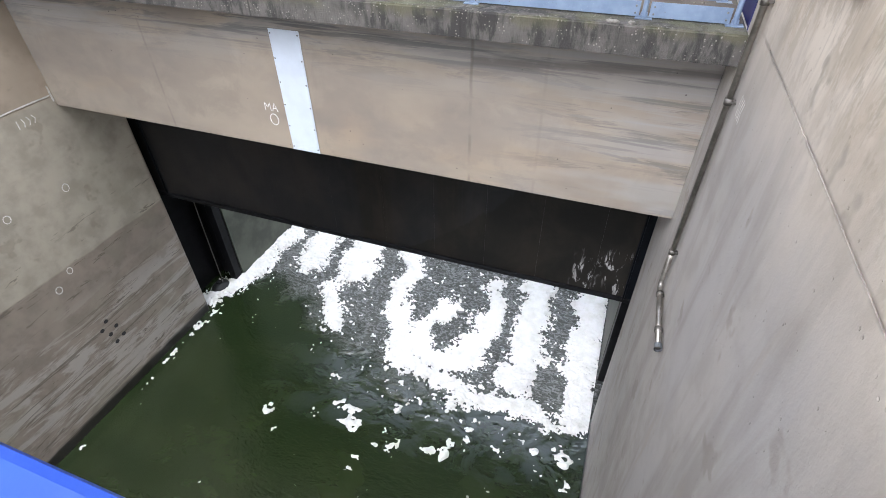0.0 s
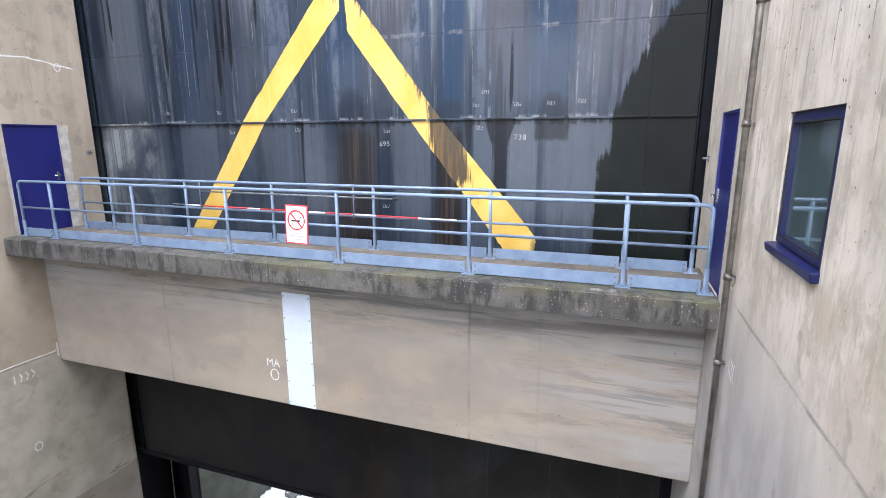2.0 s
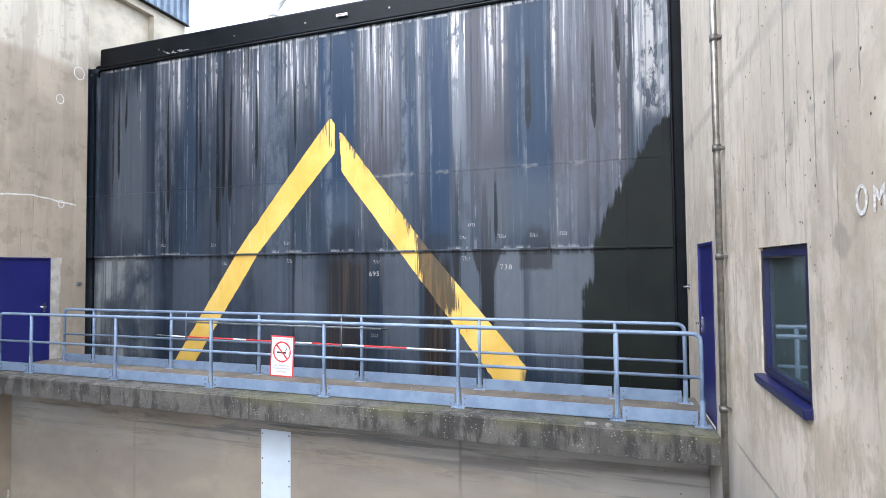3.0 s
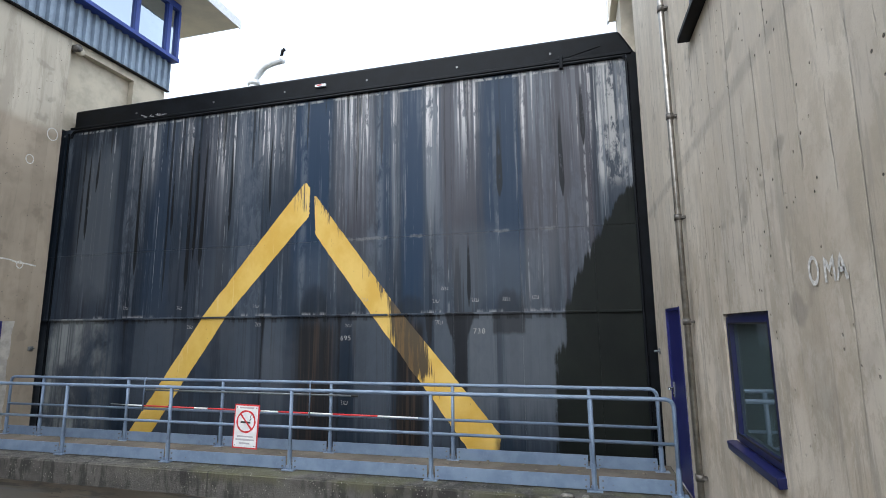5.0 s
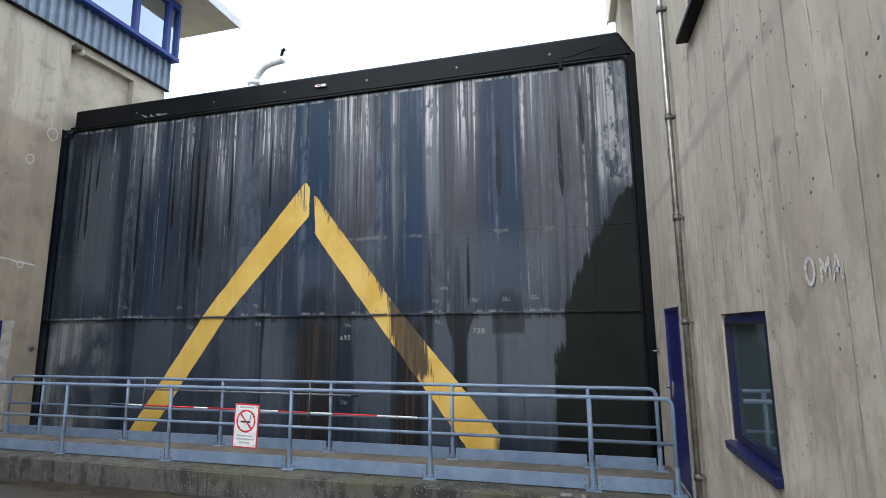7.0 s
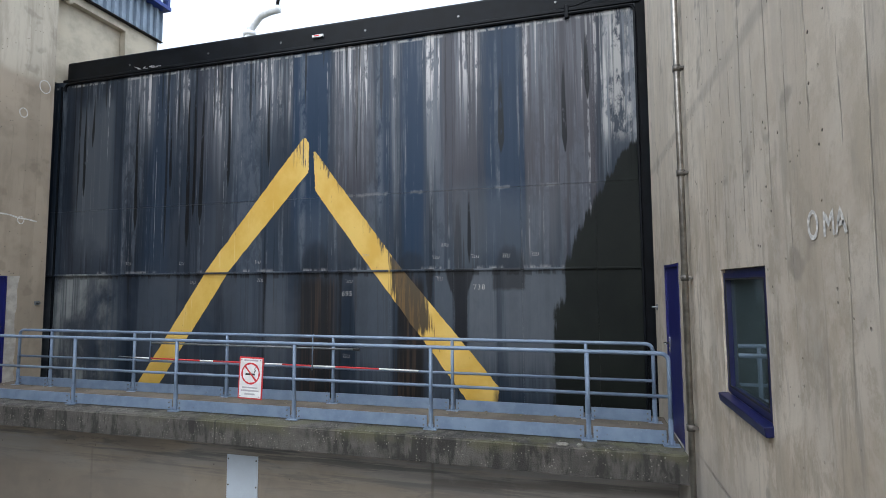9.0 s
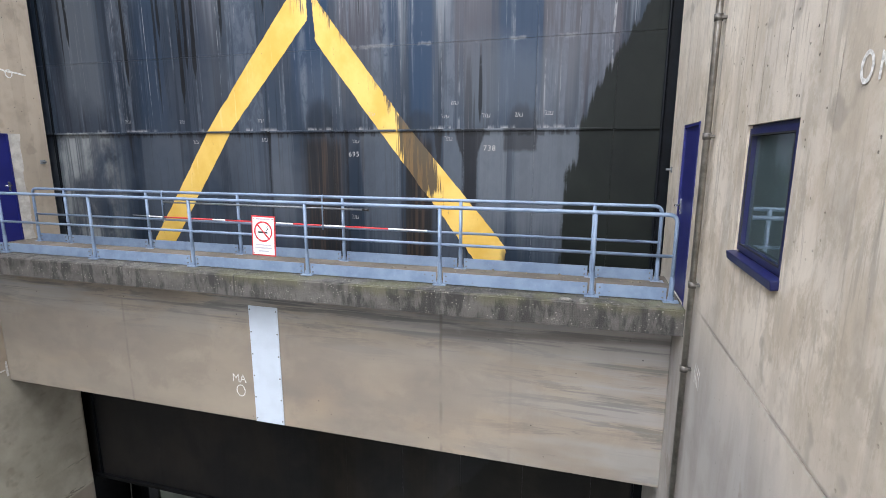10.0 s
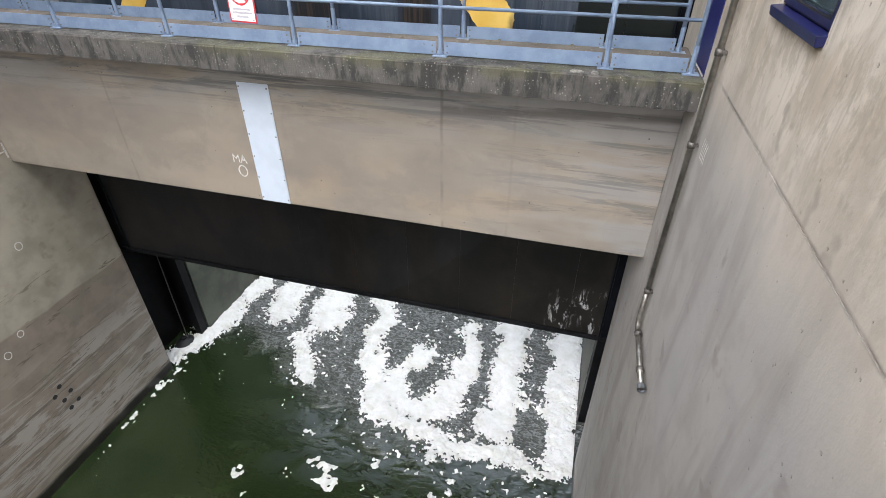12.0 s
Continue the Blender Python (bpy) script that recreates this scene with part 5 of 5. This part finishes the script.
# vent pipe on the west quay
vp = thing("vent_mast", (-12.25, 9.0, -0.32), "pale bent vent pipe standing behind the gate", "vent pipe")
part("mast", tube([(0, 0, 0), (0, 0, 11.2)], 0.17, 14), WHITE, vp, smooth=True)
part("elbow", tube([(0, 0, 11.1), (0.05, 0, 11.35), (0.4, 0, 11.75), (0.75, 0, 11.85), (1.2, 0, 11.9)], 0.14, 12), WHITE, vp, smooth=True)
part("collar", tube([(0, 0, 11.05), (0, 0, 11.2)], 0.22, 14), WHITE, vp, smooth=True)
part("cowl", tube([(1.1, 0, 11.85), (1.15, 0, 12.25), (1.25, 0, 12.3)], 0.06, 10), STEEL, vp, smooth=True)

# ---- the bridge under the camera ----
fb = thing("footbridge", (0, 0, 0), "concrete footbridge with a broad glossy blue handrail", "footbridge")
part("bridge_deck", box(W, 0, -7.9, -6.02, -0.3, 0.0, 0.01), DECK, fb)
part("handrail", box(W + 0.02, -0.02, -6.0, -5.885, 0.98, 1.05, 0.015), BLUE, fb, "glossy blue handrail")
for x in (-10.5, -8.5, -6.5, -4.5, -2.6, -0.3):
    part("rail_post", box(x - 0.03, x + 0.03, -6.0, -5.94, -0.3, 0.98, 0.005), BLUE, fb)

# ---- foam on the water ----


def lattice(px, py, seed):
    """Smooth value noise on arrays."""
    rng = np.random.RandomState(seed)
    table = rng.rand(256, 256)
    ix, iy = np.floor(px).astype(int), np.floor(py).astype(int)
    fx, fy = px - ix, py - iy
    fx, fy = fx * fx * (3 - 2 * fx), fy * fy * (3 - 2 * fy)
    a, b = table[ix % 256, iy % 256], table[(ix + 1) % 256, iy % 256]
    c, d = table[ix % 256, (iy + 1) % 256], table[(ix + 1) % 256, (iy + 1) % 256]
    return (a * (1 - fx) + b * fx) * (1 - fy) + (c * (1 - fx) + d * fx) * fy


def capsule(px, py, line, w):
    """Signed distance to a bent bar of half-width w, positive inside."""
    best = np.full(px.shape, -9.0)
    for (x0, y0), (x1, y1) in zip(line, line[1:]):
        dx, dy = x1 - x0, y1 - y0
        f = np.clip(((px - x0) * dx + (py - y0) * dy) / (dx * dx + dy * dy), 0, 1)
        best = np.maximum(best, w - np.hypot(px - x0 - f * dx, py - y0 - f * dy))
    return best


cell = 0.024
gx, gy = np.meshgrid(np.arange(W - 0.65, -0.01, cell), np.arange(-3.2, 10.5, cell), indexing="ij")
wx = gx + 0.35 * (lattice(gx * 1.3, gy * 1.3, 1) - 0.5)
wy = gy + 0.35 * (lattice(gx * 1.3, gy * 1.3, 2) - 0.5)
field = np.full(gx.shape, -9.0)
STREAKS = (
    ([(W - 0.4, 1.8), (W - 0.15, 2.3), (W + 0.05, 3.0), (W + 0.2, 3.4), (W + 0.25, 5.0), (W + 0.45, 6.5), (W + 0.75, 8.5)], 0.36),
    ([(-9.55, 4.5), (-9.75, 6.0), (-10.0, 9.0)], 0.42),
    ([(-8.0, 4.7), (-8.1, 6.0), (-8.3, 9.0)], 0.58),
    ([(-8.4, 3.6), (-7.6, 2.3)], 0.24),
    ([(-6.5, 6.2), (-6.2, 4.6), (-6.0, 3.2), (-5.3, 2.1), (-4.4, 1.5), (-3.0, 1.45)], 0.36),
    ([(-4.6, 4.0), (-5.1, 3.2), (-4.9, 2.5), (-4.1, 2.0), (-3.4, 2.6), (-3.25, 3.8), (-3.45, 5.5)], 0.40),
    ([(-2.3, 6.9), (-2.0, 4.8), (-1.85, 3.2), (-2.0, 2.1)], 0.50),
    ([(-0.5, 7.2), (-0.45, 4.5), (-0.45, 1.5)], 0.46),
    ([(-3.4, 1.2), (-2.0, 1.5), (-0.9, 1.2)], 0.3),
)
for line, w in STREAKS:
    field = np.maximum(field, capsule(wx, wy, line, w))
rough_edge = 0.36 * (lattice(gx * 2.3, gy * 2.3, 3) - 0.5) + 0.2 * (lattice(gx * 7, gy * 7, 4) - 0.5) + 0.34 * (lattice(gx * 13, gy * 17, 5) - 0.5) + 0.34 * (lattice(gx * 29, gy * 37, 15) - 0.5)
field = field + rough_edge
# loose flecks along the margin and beside the west wall
flecks = 0.55 * (lattice(gx * 7, gy * 7, 6) + 0.7 * lattice(gx * 16, gy * 16, 7) - 1.13)
margin = np.clip(1.0 - np.abs(field + 0.5) / 0.9, 0, 1)
west = np.clip(1 - np.abs(gx - W - 0.16 - 0.1 * lattice(gx * 0, gy * 1.1, 21)) / 0.16, 0, 1) * (gy < 2.5) * 1.12
field = np.maximum(field, flecks - 0.24 + 0.15 * margin + 0.26 * west)
front = np.clip(1.3 - gy, 0, 0.6) * np.clip(gy + 1.6, 0, 1) * np.clip((gx + 8.0) / 1.5, 0, 1)
clumps = 1.1 * (lattice(gx * 2.6, gy * 2.6, 11) + 0.5 * lattice(gx * 7, gy * 7, 12) + 0.25 * lattice(gx * 17, gy * 17, 13) - 1.22)
field = np.maximum(field, np.where(front > 0.05, clumps - 0.25 * (0.6 - front), -9))
puff = 0.5 + lattice(gx * 5, gy * 5, 8) + 0.5 * lattice(gx * 14, gy * 14, 9)
lift = np.where(field > 0, np.clip(field, 0, 0.3) ** 0.6 * 0.12 * puff, np.maximum(field, -0.2) * 0.5)
keep = (field > -0.12) & ((gx > W + 0.005) | ((gy > 1.67) & (gy < 3.22)))
faces_on = keep[:-1, :-1] & keep[1:, :-1] & keep[1:, 1:] & keep[:-1, 1:]
index = -np.ones(gx.shape, int)
used = np.zeros(gx.shape, bool)
for a, b in ((0, 0), (1, 0), (1, 1), (0, 1)):
    used[a:a + faces_on.shape[0], b:b + faces_on.shape[1]] |= faces_on
index[used] = np.arange(used.sum())
verts = np.stack([gx[used], gy[used], H + 0.002 + lift[used]], 1)
fi, fk = np.nonzero(faces_on)
quads = np.stack([index[fi, fk], index[fi + 1, fk], index[fi + 1, fk + 1], index[fi, fk + 1]], 1)
me = bpy.data.meshes.new("foam")
me.from_pydata(verts.tolist(), [], quads.tolist())
me.materials.append(FOAM)
me.polygons.foreach_set("use_smooth", [True] * len(me.polygons))
tagged(new("foam", me), "patchy streaks of white foam drifting on the water", "foam", kind="stuff")

# hardened mortar lumps on the walkway's outer edge
for x, w in ((-1.27, 0.075), (-1.08, 0.04)):
    bm = bmesh.new()
    bmesh.ops.create_icosphere(bm, subdivisions=2, radius=1)
    for v in bm.verts:
        k = 1 + 0.35 * noise.noise(v.co * 1.7 + Vector((x, 0, 0)))
        v.co = (v.co.x * w * k, v.co.y * 0.05 * k, max(v.co.z, -0.2) * 0.022 * k)
    lump = new("mortar_lump", mesh_of("mortar_lump", bm, CRUMB, True))
    lump.location = (x, -0.235, 0.003)
    tagged(lump, "pale lump of hardened mortar on the mossy edge", "mortar", "mortar lumps")

# grit and leaf litter on the walkway
bm = bmesh.new()
for k in range(170):
    x, y = random.uniform(W + 0.2, -0.2), random.choice((random.uniform(0.05, 0.25), random.uniform(0.6, 0.9), random.uniform(0.96, 1.18)))
    r, a = random.uniform(0.012, 0.05), random.uniform(0, 6.3)
    vs = [bm.verts.new((x + r * math.cos(a + t) * random.uniform(0.6, 1), y + r * math.sin(a + t) * random.uniform(0.4, 0.9), 0.014 + random.uniform(0, 0.012))) for t in (0, 1.5, 3.1, 4.6)]
    tip = bm.verts.new((x, y, 0.014 + r * 0.5))
    for p, q in zip(vs, vs[1:] + vs[:1]):
        bm.faces.new((p, q, tip))
tagged(new("litter", mesh_of("litter", bm, plain("dry_litter", (0.17, 0.145, 0.11), 0.95, 0, 0.5, 30))), "scattered grit and dry leaf bits on the walkway", "litter", kind="stuff")
